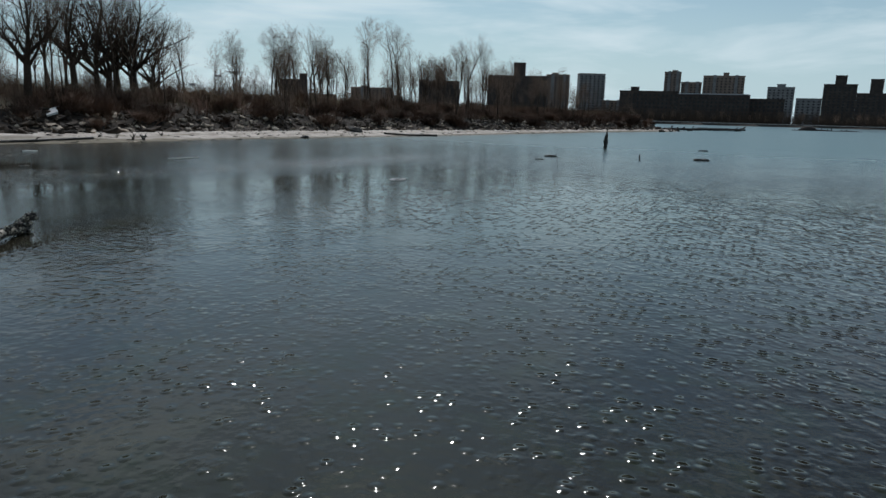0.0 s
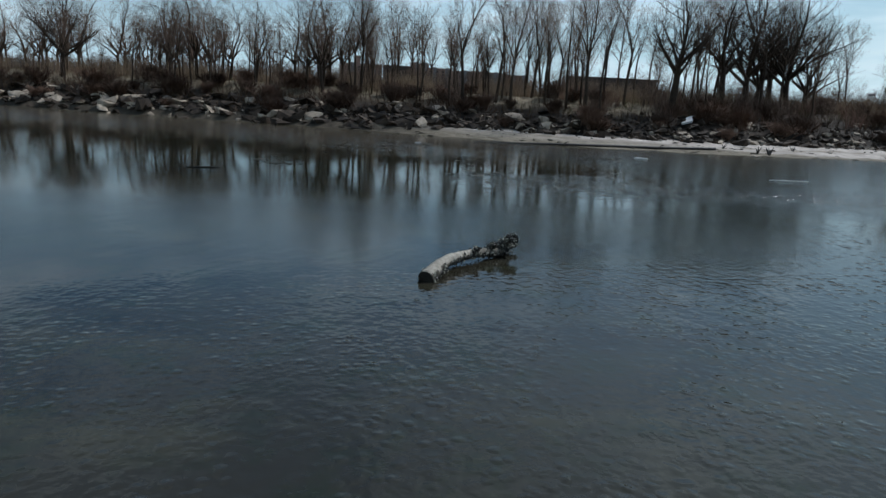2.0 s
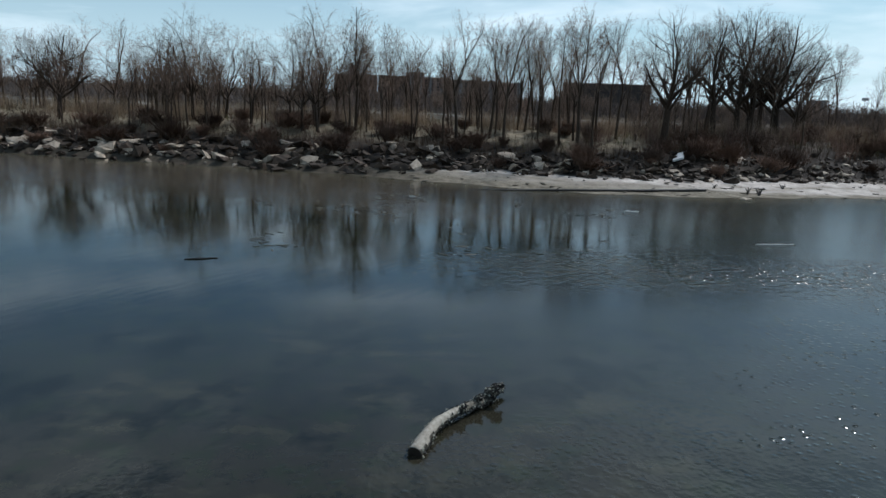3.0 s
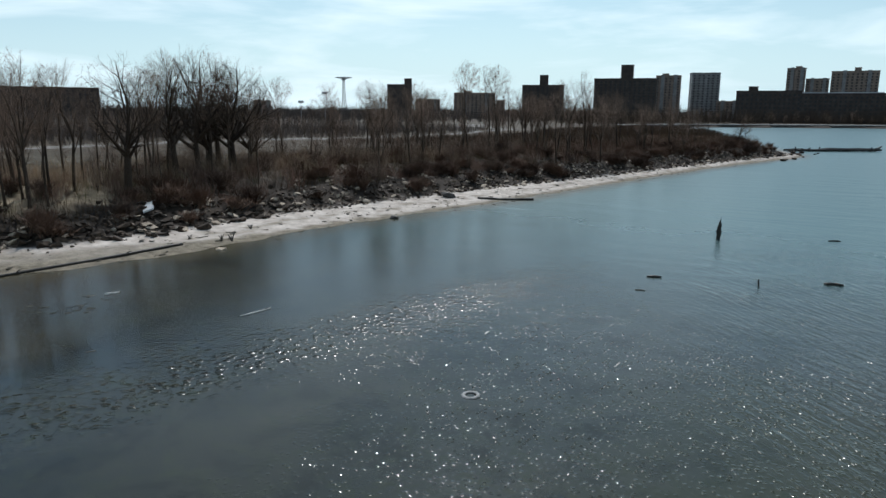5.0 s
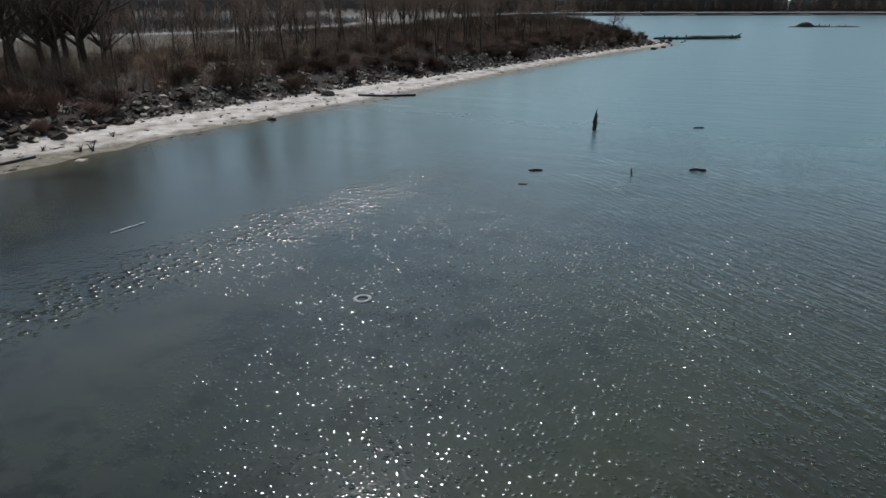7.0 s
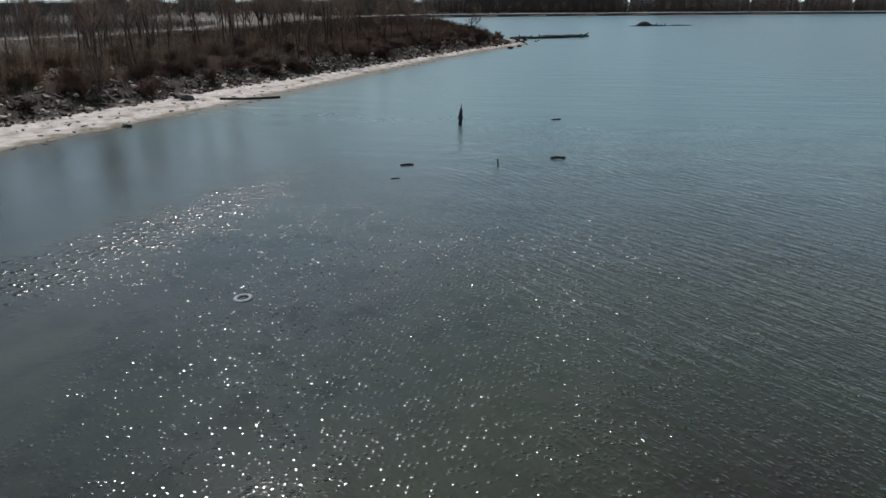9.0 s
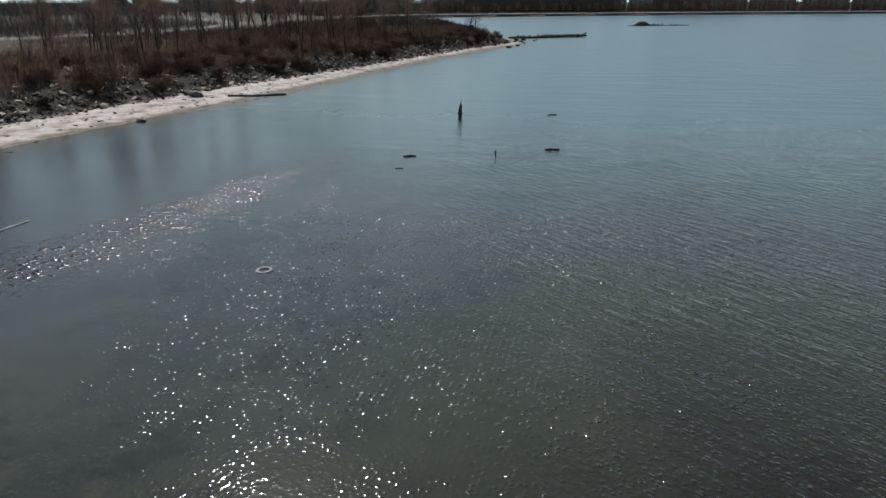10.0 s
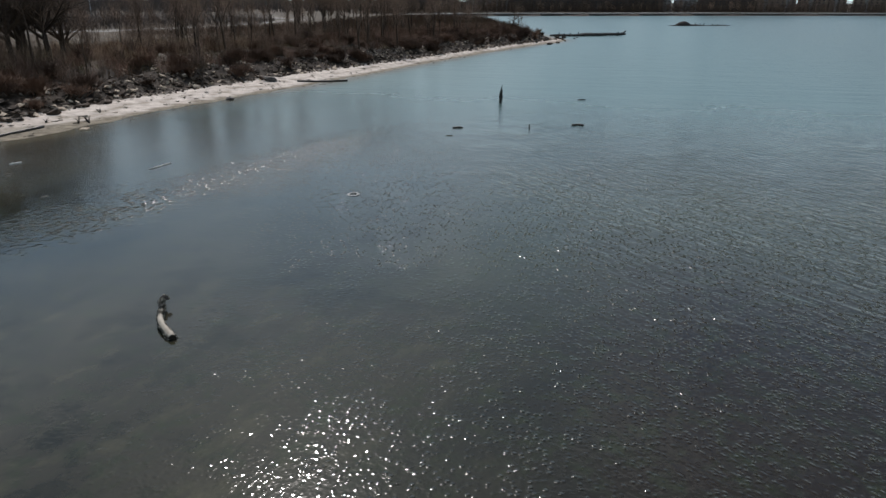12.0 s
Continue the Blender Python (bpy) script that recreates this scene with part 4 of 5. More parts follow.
stems("far_bank_woods", "dark leafless woods along the far bank before the buildings", "woods", M_BARK,
      scatter(60000, (-230, 700), (480, 1050), lambda x, y, d, u: (d + sand_width(y) > 14) & (d + sand_width(y) < 75) & (u < 0.75 + 0.5 * wobble(x, y, 40, 26)), 45),
      (5.0, 13.0), 0.16, 0.3, 46, 6)
stems("far_thicket", "dense dark thicket along the far side of the field", "thicket", M_HAZETWIG,
      scatter(60000, (-330, -80), (-160, 330), lambda x, y, d, u: (d > 98) & (d < 185) & (np.hypot(x + 4, y - 6) < 290) & (u < 0.75), 37),
      (1.2, 4.0), 0.06, 0.95, 38, 5)


# ---------------------------------------------------------------- rubble along the bank
def stone_mesh(name, seed, mat, flat=0.5, n=13):
    r = random.Random(seed)
    bm = bmesh.new()
    for _ in range(n):
        v = Vector((r.uniform(-1, 1), r.uniform(-1, 1), r.uniform(-1, 1)))
        m = max(abs(c) for c in v)
        v = v / m * r.uniform(0.75, 1.0)
        bm.verts.new((v.x * 0.5, v.y * 0.5 * r.uniform(0.7, 1), v.z * 0.5 * flat))
    hull = bmesh.ops.convex_hull(bm, input=bm.verts)
    loose = [g for g in hull["geom_interior"] if isinstance(g, bmesh.types.BMVert)]
    bmesh.ops.delete(bm, geom=loose, context="VERTS")
    bmesh.ops.recalc_face_normals(bm, faces=bm.faces)
    me = bpy.data.meshes.new(name)
    bm.to_mesh(me)
    bm.free()
    me.materials.append(mat)
    return me


STONES = [stone_mesh("rock", 200 + i, M_PALE if i in (3, 5, 9) else M_ROCK, 0.22 + 0.08 * (i % 5), 12) for i in range(14)]
rr = random.Random(77)
spots = []
for x, y, z, d, w in candidates(80000, (-112, -28), (-45, 218), 63):
    if w - (1.2 if y > 22 else 2.2) < d < w + 11 and rr.random() < math.exp(-((d - w - 2.2) / (2.4 if y < 44 else 4.4)) ** 2) and len(spots) < 5600:
        size = rr.choice((0.35, 0.45, 0.6, 0.8, 1.1, 1.5)) * rr.uniform(0.7, 1.2) * (1.4 if y < 25 else 0.95 if y < 60 else 0.7)
        tip = 14 if size > 1.0 else 30
        spots.append((x, y, pose(x, y, z + 0.1 * size, rr.gauss(0, tip), rr.gauss(0, tip), rr.uniform(0, 360)) @ Matrix.Diagonal((size, size * rr.uniform(0.6, 1), size * rr.uniform(0.7, 1.1), 1))))
close = [s for s in spots if -2 < s[1] < 58][:290]
taken = {id(s) for s in close}
rest, pale_rest = ([], []), ([], [])
for s in spots:
    if id(s) not in taken:
        me = rr.choice(STONES)
        add(pale_rest if me.materials[0] == M_PALE else rest, [s[2] @ v.co for v in me.vertices], [tuple(p.vertices) for p in me.polygons])


for _ in range(60):
    # a spill of pale rubble higher up the slope
    x, y = -71.3 + rr.gauss(0, 1.5), 83.5 + rr.gauss(0, 3.2)
    size = rr.uniform(0.35, 1.1)
    m = pose(x, y, gz(x, y) + 0.12 * size, rr.gauss(0, 18), rr.gauss(0, 18), rr.uniform(0, 360)) @ Matrix.Scale(size, 4)
    me = rr.choice(STONES)
    add(pale_rest if rr.random() < 0.7 else rest, [m @ v.co for v in me.vertices], [tuple(p.vertices) for p in me.polygons])


# ---------------------------------------------------------------- things in and by the water
def uneven_log(points, radii, seed, sides=12, rough=0.12):
    """A log with an uneven skin along a smooth path."""
    r = random.Random(seed)
    path, rad = [], []
    n = len(points) - 1
    for i in range(n):
        p0, p1, p2, p3 = (Vector(points[max(0, min(n, i + k))]) for k in (-1, 0, 1, 2))
        for j in range(5):
            t = j / 5
            path.append(0.5 * (2 * p1 + (p2 - p0) * t + (2 * p0 - 5 * p1 + 4 * p2 - p3) * t * t + (3 * p1 - p0 - 3 * p2 + p3) * t ** 3))
            rad.append(radii[i] * (1 - t) + radii[i + 1] * t)
    path.append(Vector(points[-1]))
    rad.append(radii[-1])
    vs, fs = tube(path, rad, sides)
    out = []
    for i, v in enumerate(vs):
        c = path[i // sides]
        k = noise.noise(Vector((v.x * 3 + seed, v.y * 3, v.z * 3))) * rough * 1.6 + r.uniform(-rough, rough) * 0.35
        out.append(c + (v - c) * (1 + k))
    return out, fs


def sunken_log():
    ob = thing("sunken_log", "arched pale-topped log crusted with shells, half sunk in the shallows", "log")
    pts = [(-17.15, 9.5, 0.04), (-17.6, 9.8, 0.12), (-18.1, 10.14, 0.165), (-18.51, 10.58, 0.18), (-18.85, 11.06, 0.165), (-19.17, 11.52, 0.12), (-19.48, 11.94, 0.06)]
    vs, fs = uneven_log(pts, [0.155, 0.145, 0.125, 0.108, 0.1, 0.095, 0.085], 3, 16, 0.13)
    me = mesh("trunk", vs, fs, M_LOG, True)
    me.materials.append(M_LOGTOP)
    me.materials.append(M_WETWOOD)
    # upward faces take the pale wood; undersides, waterline and ends the black
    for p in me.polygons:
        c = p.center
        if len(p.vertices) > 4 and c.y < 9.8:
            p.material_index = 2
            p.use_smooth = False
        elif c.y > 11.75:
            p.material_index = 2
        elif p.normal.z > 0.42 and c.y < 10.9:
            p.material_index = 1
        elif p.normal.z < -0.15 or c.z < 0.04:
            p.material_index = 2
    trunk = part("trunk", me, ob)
    snags = (([(-19.31, 11.66, 0.14), (-19.37, 11.74, 0.26), (-19.31, 11.86, 0.35), (-19.37, 11.96, 0.44), (-19.28, 12.06, 0.46)], [0.085, 0.062, 0.05, 0.04, 0.022]),
             ([(-19.37, 11.76, 0.26), (-19.47, 11.88, 0.29), (-19.45, 12.02, 0.38), (-19.53, 12.16, 0.39)], [0.05, 0.04, 0.034, 0.016]),
             ([(-19.41, 11.8, 0.12), (-19.57, 12, 0.17), (-19.67, 12.12, 0.14), (-19.81, 12.26, 0.18)], [0.075, 0.055, 0.04, 0.02]),
             ([(-19.33, 11.9, 0.36), (-19.23, 11.94, 0.4), (-19.19, 12.04, 0.36)], [0.035, 0.03, 0.014]),
             ([(-19.09, 11.34, 0.22), (-19.03, 11.42, 0.29), (-19.09, 11.5, 0.34)], [0.05, 0.042, 0.02]),
             ([(-18.64, 10.86, 0.2), (-18.68, 10.92, 0.28), (-18.66, 10.98, 0.31)], [0.045, 0.036, 0.016]))
    for seed, (pts, rad) in enumerate(snags):
        v, f = uneven_log(pts, rad, seed + 5, 8, 0.4)
        part("branch_stub", mesh("branch_stub", v, f, M_LOG, True), trunk)
    pale, dark = ([], []), ([], [])
    r = random.Random(9)
    lump = [Vector((1, 0, 0)), Vector((0.3, 0.95, 0.1)), Vector((-0.8, 0.6, 0)), Vector((-0.8, -0.6, 0.1)), Vector((0.3, -0.95, 0)), Vector((0.15, 0.1, 0.8))]
    skins = [p for o in (trunk, *trunk.children) for p in o.data.polygons]
    for p in skins:
        if len(p.vertices) != 4:
            continue
        far = p.center.y > 10.55
        if -0.85 < p.normal.z < (0.9 if far else 0.4) and r.random() < (0.95 if p.normal.z < 0.4 else 0.5):
            for _ in range(3):
                c = p.center + Vector((r.gauss(0, 0.03), r.gauss(0, 0.03), r.gauss(0, 0.02)))
                q = p.normal.to_track_quat("Z", "Y") @ Matrix.Rotation(r.uniform(0, 6.28), 3, "Z").to_quaternion()
                s = r.uniform(0.018, 0.045)
                k = r.uniform(0.5, 1)
                add(pale if r.random() < 0.28 else dark, [c + q @ Vector((v.x * s, v.y * s * k, v.z * s)) for v in lump],
                    [(0, 1, 5), (1, 2, 5), (2, 3, 5), (3, 4, 5), (4, 0, 5)])
    tagged(part("barnacle_crust", mesh("barnacle_crust", *pale, M_BARNACLE), trunk, "pale barnacles on the log's flank"), kind="stuff")
    tagged(part("mussel_crust", mesh("mussel_crust", *dark, M_WETWOOD), trunk, "dark mussels on the log's flank"), kind="stuff")
    return ob


def simple_log(name, label, a, b, ra, rb, mat, seed, category="log", sag=0.0, sides=10):
    ob = thing(name, label, category)
    pts = []
    r = random.Random(seed)
    for i in range(5):
        t = i / 4
        pts.append(tuple(Vector(a).lerp(Vector(b), t) + Vector((r.gauss(0, ra * 0.5), r.gauss(0, ra * 0.5), -sag * math.sin(t * 3.14)))))
    v, f = uneven_log(pts, [(ra + (rb - ra) * i / 4) * (0.55 if i in (0, 4) else 1.0) for i in range(5)], seed, sides, 0.2)
    part("trunk", mesh("trunk", v, f, mat, True), ob)
    return ob


def lathe(profile, n, wave=0.0):
    vs, fs = [], []
    k = len(profile)
    for i in range(n):
        a = 2 * math.pi * i / n
        for r, z in profile:
            vs.append(Vector((r * math.cos(a), r * math.sin(a), z)))
    for i in range(n):
        for j in range(k):
            fs.append((i * k + j, ((i + 1) % n) * k + j, ((i + 1) % n) * k + (j + 1) % k, i * k + (j + 1) % k))
    return vs, fs


def old_tyre():
    ob = thing("scrap_tyre_ring", "worn pale grey tyre lying flat in shallow water", "tyre", pose(-18.94, 30.67, 0.0, 2, -2, 20) @ Matrix.Diagonal((0.95, 0.95, 0.6, 1)))
    side = [(0.27, 0.0), (0.275, 0.07), (0.3, 0.1), (0.345, 0.105), (0.39, 0.09), (0.415, 0.06), (0.415, -0.07), (0.38, -0.1), (0.3, -0.1), (0.27, -0.06)]
    part("casing", mesh("casing", *lathe(side, 40), M_RUBBER, True), ob)
    for i in range(30):
        a = 2 * math.pi * i / 30
        v, f = box(0.425, 0, -0.07, 0.062, 0.03, 0.055)
        rot = Matrix.Rotation(a, 4, "Z")
        me = TREAD if i else None
        if me is None:
            TREAD = mesh("tread_block", v, f, M_RUBBER)
            me = TREAD
        part("tread_block", me, ob, m=rot)
    bead = [(0.262, 0.055), (0.268, 0.075), (0.282, 0.085), (0.276, 0.06)]
    part("bead", mesh("bead", *lathe(bead, 40), M_RUBBER, True), ob)
    return ob


def old_piling():
    ob = thing("old_piling", "rotted black timber piling tapering to a splintered point", "piling")
    x, y = -18.78, 76.57
    v, f = uneven_log([(x - 0.06, y, -0.6), (x - 0.02, y, 0.2), (x, y, 0.9), (x + 0.02, y, 1.4), (x + 0.05, y, 1.8)], [0.19, 0.2, 0.22, 0.17, 0.08], 14, 11, 0.2)
    part("trunk", mesh("trunk", v, f, M_WETWOOD, True), ob)
    for px, h, r0 in ((0.08, 2.3, 0.06), (0.02, 1.95, 0.05)):
        v, f = uneven_log([(x + px - 0.06, y, 1.55), (x + px, y, (1.6 + h) / 2), (x + px + 0.03, y, h)], [r0, r0 * 0.8, 0.015], 15, 6, 0.2)
        part("splinter", mesh("splinter", v, f, M_WETWOOD, True), ob)
    return ob


sunken_log()
old_tyre()
old_piling()
simple_log("floating_log", "short dark waterlogged log lying in open water", (-8.25, 62.45, 0.07), (-6.95, 62.8, 0.05), 0.14, 0.11, M_WETWOOD, 21)
simple_log("floating_log", "thin dark waterlogged log lying in open water", (-19.65, 57.2, 0.05), (-18.65, 57.6, 0.05), 0.1, 0.09, M_WETWOOD, 22)
simple_log("floating_log", "small brown stick awash in open water", (-19.1, 52.85, 0.02), (-18.4, 53.0, 0.03), 0.05, 0.04, M_LOG, 23)
simple_log("floating_log", "short dark log awash beyond the piling", (-9.7, 82.0, 0.05), (-8.8, 82.5, 0.04), 0.1, 0.08, M_WETWOOD, 24)
simple_log("floating_pole", "long bleached pole lying flat in the shallows", (-36.35, 34.85, 0.03), (-36.6, 32.55, 0.04), 0.045, 0.035, M_DRIFT, 25, "pole")
simple_log("floating_log", "dark slim log awash near the mud", (-35.4, 2.9, 0.01), (-35.55, 4.3, 0.02), 0.045, 0.035, M_WETWOOD, 26)
simple_log("stake", "short dark wooden stake standing in the water", (-12.2, 59.2, -0.3), (-12.1, 59.2, 0.5), 0.07, 0.05, M_WETWOOD, 27, "stake")
simple_log("driftwood_board", "pale board stranded at the water's edge", (-47.9, 30.6, 0.03), (-47.6, 31.5, 0.04), 0.08, 0.07, M_DRIFT, 28, "driftwood")
simple_log("driftwood_board", "pale board stranded on the mud", (-55.2, 16.6, 0.02), (-54.8, 17.0, 0.03), 0.05, 0.04, M_DRIFT, 29, "driftwood")


def beached_pole():
    pts = [(-59.6, 22.5), (-58.9, 26), (-58.75, 30), (-58.4, 34), (-58.1, 38.5), (-57.75, 43.7)]
    ob = thing("beached_pole", "long dark pole half buried in the beach sand", "log")
    v, f = uneven_log([(x, y, gz(x, y) + 0.07) for x, y in pts], [0.11, 0.13, 0.14, 0.14, 0.15, 0.16], 41, 10, 0.1)
    part("trunk", mesh("trunk", v, f, M_WETWOOD, True), ob)
    for i in (2, 4):
        x, y = pts[i]
        v, f = uneven_log([(x, y, gz(x, y) + 0.1), (x + 0.2, y + 0.1, gz(x, y) + 0.3), (x + 0.3, y + 0.3, gz(x, y) + 0.35)], [0.06, 0.04, 0.02], 42 + i, 6)
        part("branch_stub", mesh("branch_stub", v, f, M_WETWOOD, True), ob)


def beached_timber():
    a, b = Vector((-53.4, 88.0, 0)), Vector((-46.9, 92.3, 0))
    ob = thing("beached_timber", "long squared dark timber lying across the sand", "timber")
    d = (b - a).normalized()
    n = Vector((-d.y, d.x, 0))
    vs, fs = [], []
    r = random.Random(4)
    for i in range(13):
        p = a.lerp(b, i / 12)
        z = gz(p.x, p.y) * (1 - i / 12) + 0.03 * i / 12
        for u, h in ((-0.19, -0.15), (-0.2, 0.2), (-0.15, 0.26), (0.15, 0.27), (0.2, 0.2), (0.19, -0.15)):
            q = p + n * (u + r.uniform(-0.02, 0.02))
            vs.append(Vector((q.x, q.y, max(z, 0.02) + h + r.uniform(-0.02, 0.02))))
    for i in range(12):
        for k in range(6):
            fs.append((i * 6 + k, i * 6 + (k + 1) % 6, i * 6 + 6 + (k + 1) % 6, i * 6 + 6 + k))
    fs += [tuple(range(5, -1, -1)), tuple(range(72, 78))]
    part("beam", mesh("beam", vs, fs, M_WETWOOD), ob)
    for t in (0.08, 0.5, 0.92):
        p = a.lerp(b, t)
        v, f = tube([p + Vector((0, 0, gz(p.x, p.y) * (1 - t) + 0.2)), p + Vector((0, 0, gz(p.x, p.y) * (1 - t) + 0.34))], [0.03, 0.025], 6)
        part("bolt", mesh("bolt", v, f, M_HULL), ob, "rusted iron bolt")


def rock_at(name, label, x, y, size, mat, seed, flat=0.5, sink=0.12, turn=0, tilt=0):
    ob = tagged(new(name, stone_mesh(name, seed, mat, flat, 22)), label, "rock")
    ob.matrix_basis = pose(x, y, max(gz(x, y), -0.1) + size * flat * (0.5 - sink), tilt, 0, turn) @ Matrix.Scale(size, 4)
    return ob


beached_pole()
beached_timber()
rock_at("boulder", "low dark weed-covered boulder on the sand", -56.5, 85.4, 2.0, M_DARKROCK, 301, 0.45)
rock_at("boulder", "dark wet rock at the water's edge", -52.4, 68.0, 1.1, M_DARKROCK, 302, 0.4)
rock_at("boulder", "pale flat rock at the waterline", -53.9, 44.9, 1.0, M_PALE, 303, 0.25)
rock_at("boulder", "large pale flat slab lying on the rubble", -85.2, -8.0, 3.2, M_PALE, 304, 0.2, 0.3, turn=60, tilt=4)
rock_at("boulder", "pale block standing in the rubble", -80.4, 3.8, 1.5, M_PALE, 305, 0.45, 0.25, turn=60, tilt=20)
rock_at("boulder", "pale tilted slab in the rubble", -79.3, 8.1, 1.9, M_PALE, 306, 0.3, 0.2, turn=10, tilt=-14)
rock_at("boulder", "small pale block in the rubble", -69.8, 32.4, 1.0, M_PALE, 307, 0.7, turn=10)
rock_at("boulder", "pale grey slab on the rubble", -72.0, 30.0, 2.2, M_PALE, 308, 0.25, turn=80, tilt=8)
rock_at("boulder", "pale broken slab at the foot of the bank", -67.4, 43.6, 1.8, M_PALE, 309, 0.25, turn=70, tilt=10)
rock_at("boulder", "whitish block at the foot of the bank", -66.0, 50.2, 1.1, M_PALE, 310, 0.6, turn=20)


def white_slab():
    ob = thing("broken_slab", "broken white slab propped upright against the bank", "slab", pose(-66.9, 46.4, gz(-66.9, 46.4) + 0.45, -74, -18, 50) @ Matrix.Scale(1.15, 4))
    out = [(-0.4, 0), (0.45, 0.05), (0.5, 0.7), (0.32, 1.15), (0.36, 1.7), (-0.05, 1.75), (-0.2, 1.3), (-0.42, 0.9)]
    vs = [Vector((x, -0.08, z)) for x, z in out] + [Vector((x, 0.08, z)) for x, z in out]
    n = len(out)
    fs = [tuple(range(n)), tuple(range(2 * n - 1, n - 1, -1))] + [(i, i + n, (i + 1) % n + n, (i + 1) % n) for i in range(n)]
    slab = part("slab", mesh("slab", vs, fs, M_WHITE), ob)
    v, f = tube([Vector((0.1, 0, 1.7)), Vector((0.3, 0.02, 1.95)), Vector((0.65, 0, 2.02))], [0.05, 0.045, 0.03], 6)
    part("bent_rod", mesh("bent_rod", v, f, M_STEEL, True), slab, "bent pale reinforcing rod")


def driftwood(x, y, seed, size):
    ob = thing("driftwood_branch", "dark forked driftwood branch stuck in the sand", "driftwood", group="driftwood on the beach")
    r = random.Random(seed)
    z = gz(x, y)
    for k in range(3):
        a = r.uniform(0, 6.28)
        d = Vector((math.cos(a) * 0.6, math.sin(a) * 0.6, r.uniform(0.4, 0.9))) * size
        p = Vector((x, y, z - 0.05))
        v, f = uneven_log([tuple(p), tuple(p + d * 0.5 + Vector((r.gauss(0, 0.06), 0, 0.05))), tuple(p + d)], [0.07 * size + 0.02, 0.05 * size, 0.02], seed + k, 6, 0.2)
        part("limb", mesh("limb", v, f, M_WETWOOD, True), ob)


white_slab()
for n, (x, y, s) in enumerate([(-57.0, 47.4, 0.9), (-56.2, 48.0, 1.0), (-56.9, 48.6, 0.7), (-59.4, 45.6, 0.6), (-63.5, 45.0, 0.5), (-58.8, 52.5, 0.7)]):
    driftwood(x, y, 60 + n, s)

# small stones and clots of weed scattered over the sand
bits = random.Random(8)
weed = ([], [])
PEB = [stone_mesh("pebble", 400 + i, M_DARKROCK, 0.5, 10) for i in range(5)]
placed = 0
for x, y, z, d, w in candidates(14000, (-72, -30), (8, 205), 64):
    if -1.5 < d < w + 0.5 and placed < 800:
        s = bits.choice((0.07, 0.1, 0.14, 0.22, 0.4)) * bits.uniform(0.7, 1.4)
        m = pose(x, y, max(z, -0.03) + 0.02, 0, 0, bits.uniform(0, 360)) @ Matrix.Diagonal((s * 2.0, s, s * 0.6, 1))
        me = bits.choice(PEB)
        add(weed, [m @ v.co for v in me.vertices], [tuple(p.vertices) for p in me.polygons])
        placed += 1
tagged(new("beach_litter", mesh("beach_litter", *weed, M_WEED)), "dark stones and clots of stranded weed on the sand", "stones", kind="stuff")


# mats of weed and mud lying awash on the shallows
mats = ([], [])
rw = random.Random(19)
awash = 0
for x, y, z, d, w in candidates(9000, (-62, -35), (5, 30), 65):
    if awash < 200 and d < -1.0 and float(wobble(np.array(x), np.array(y), 11, 66)) + 0.4 * float(wobble(np.array(x), np.array(y), 3.5, 67)) > 0.42:
        long, broad, turn = rw.choice((0.12, 0.2, 0.3, 0.45)) * rw.uniform(0.6, 1.3), rw.uniform(0.14, 0.3), rw.gauss(1.0, 0.5)
        ring = []
        for k in range(9):
            a, q = 0.698 * k, rw.uniform(0.6, 1.1)
            u, v = math.cos(a) * long * q, math.sin(a) * long * broad * q
            ring.append(Vector((x + u * math.cos(turn) - v * math.sin(turn), y + u * math.sin(turn) + v * math.cos(turn), -0.02)))
        top = [Vector((x + (p.x - x) * 0.6, y + (p.y - y) * 0.6, rw.uniform(0.008, 0.03))) for p in ring]
        add(mats, ring + top, [(k, (k + 1) % 9, 9 + (k + 1) % 9, 9 + k) for k in range(9)] + [tuple(range(9, 18))])
        awash += 1
tagged(new("weed_mats", mesh("weed_mats", *mats, M_MUDWEED)), "olive-brown mats of weed and mud lying awash in the shallows", "weed", kind="stuff")


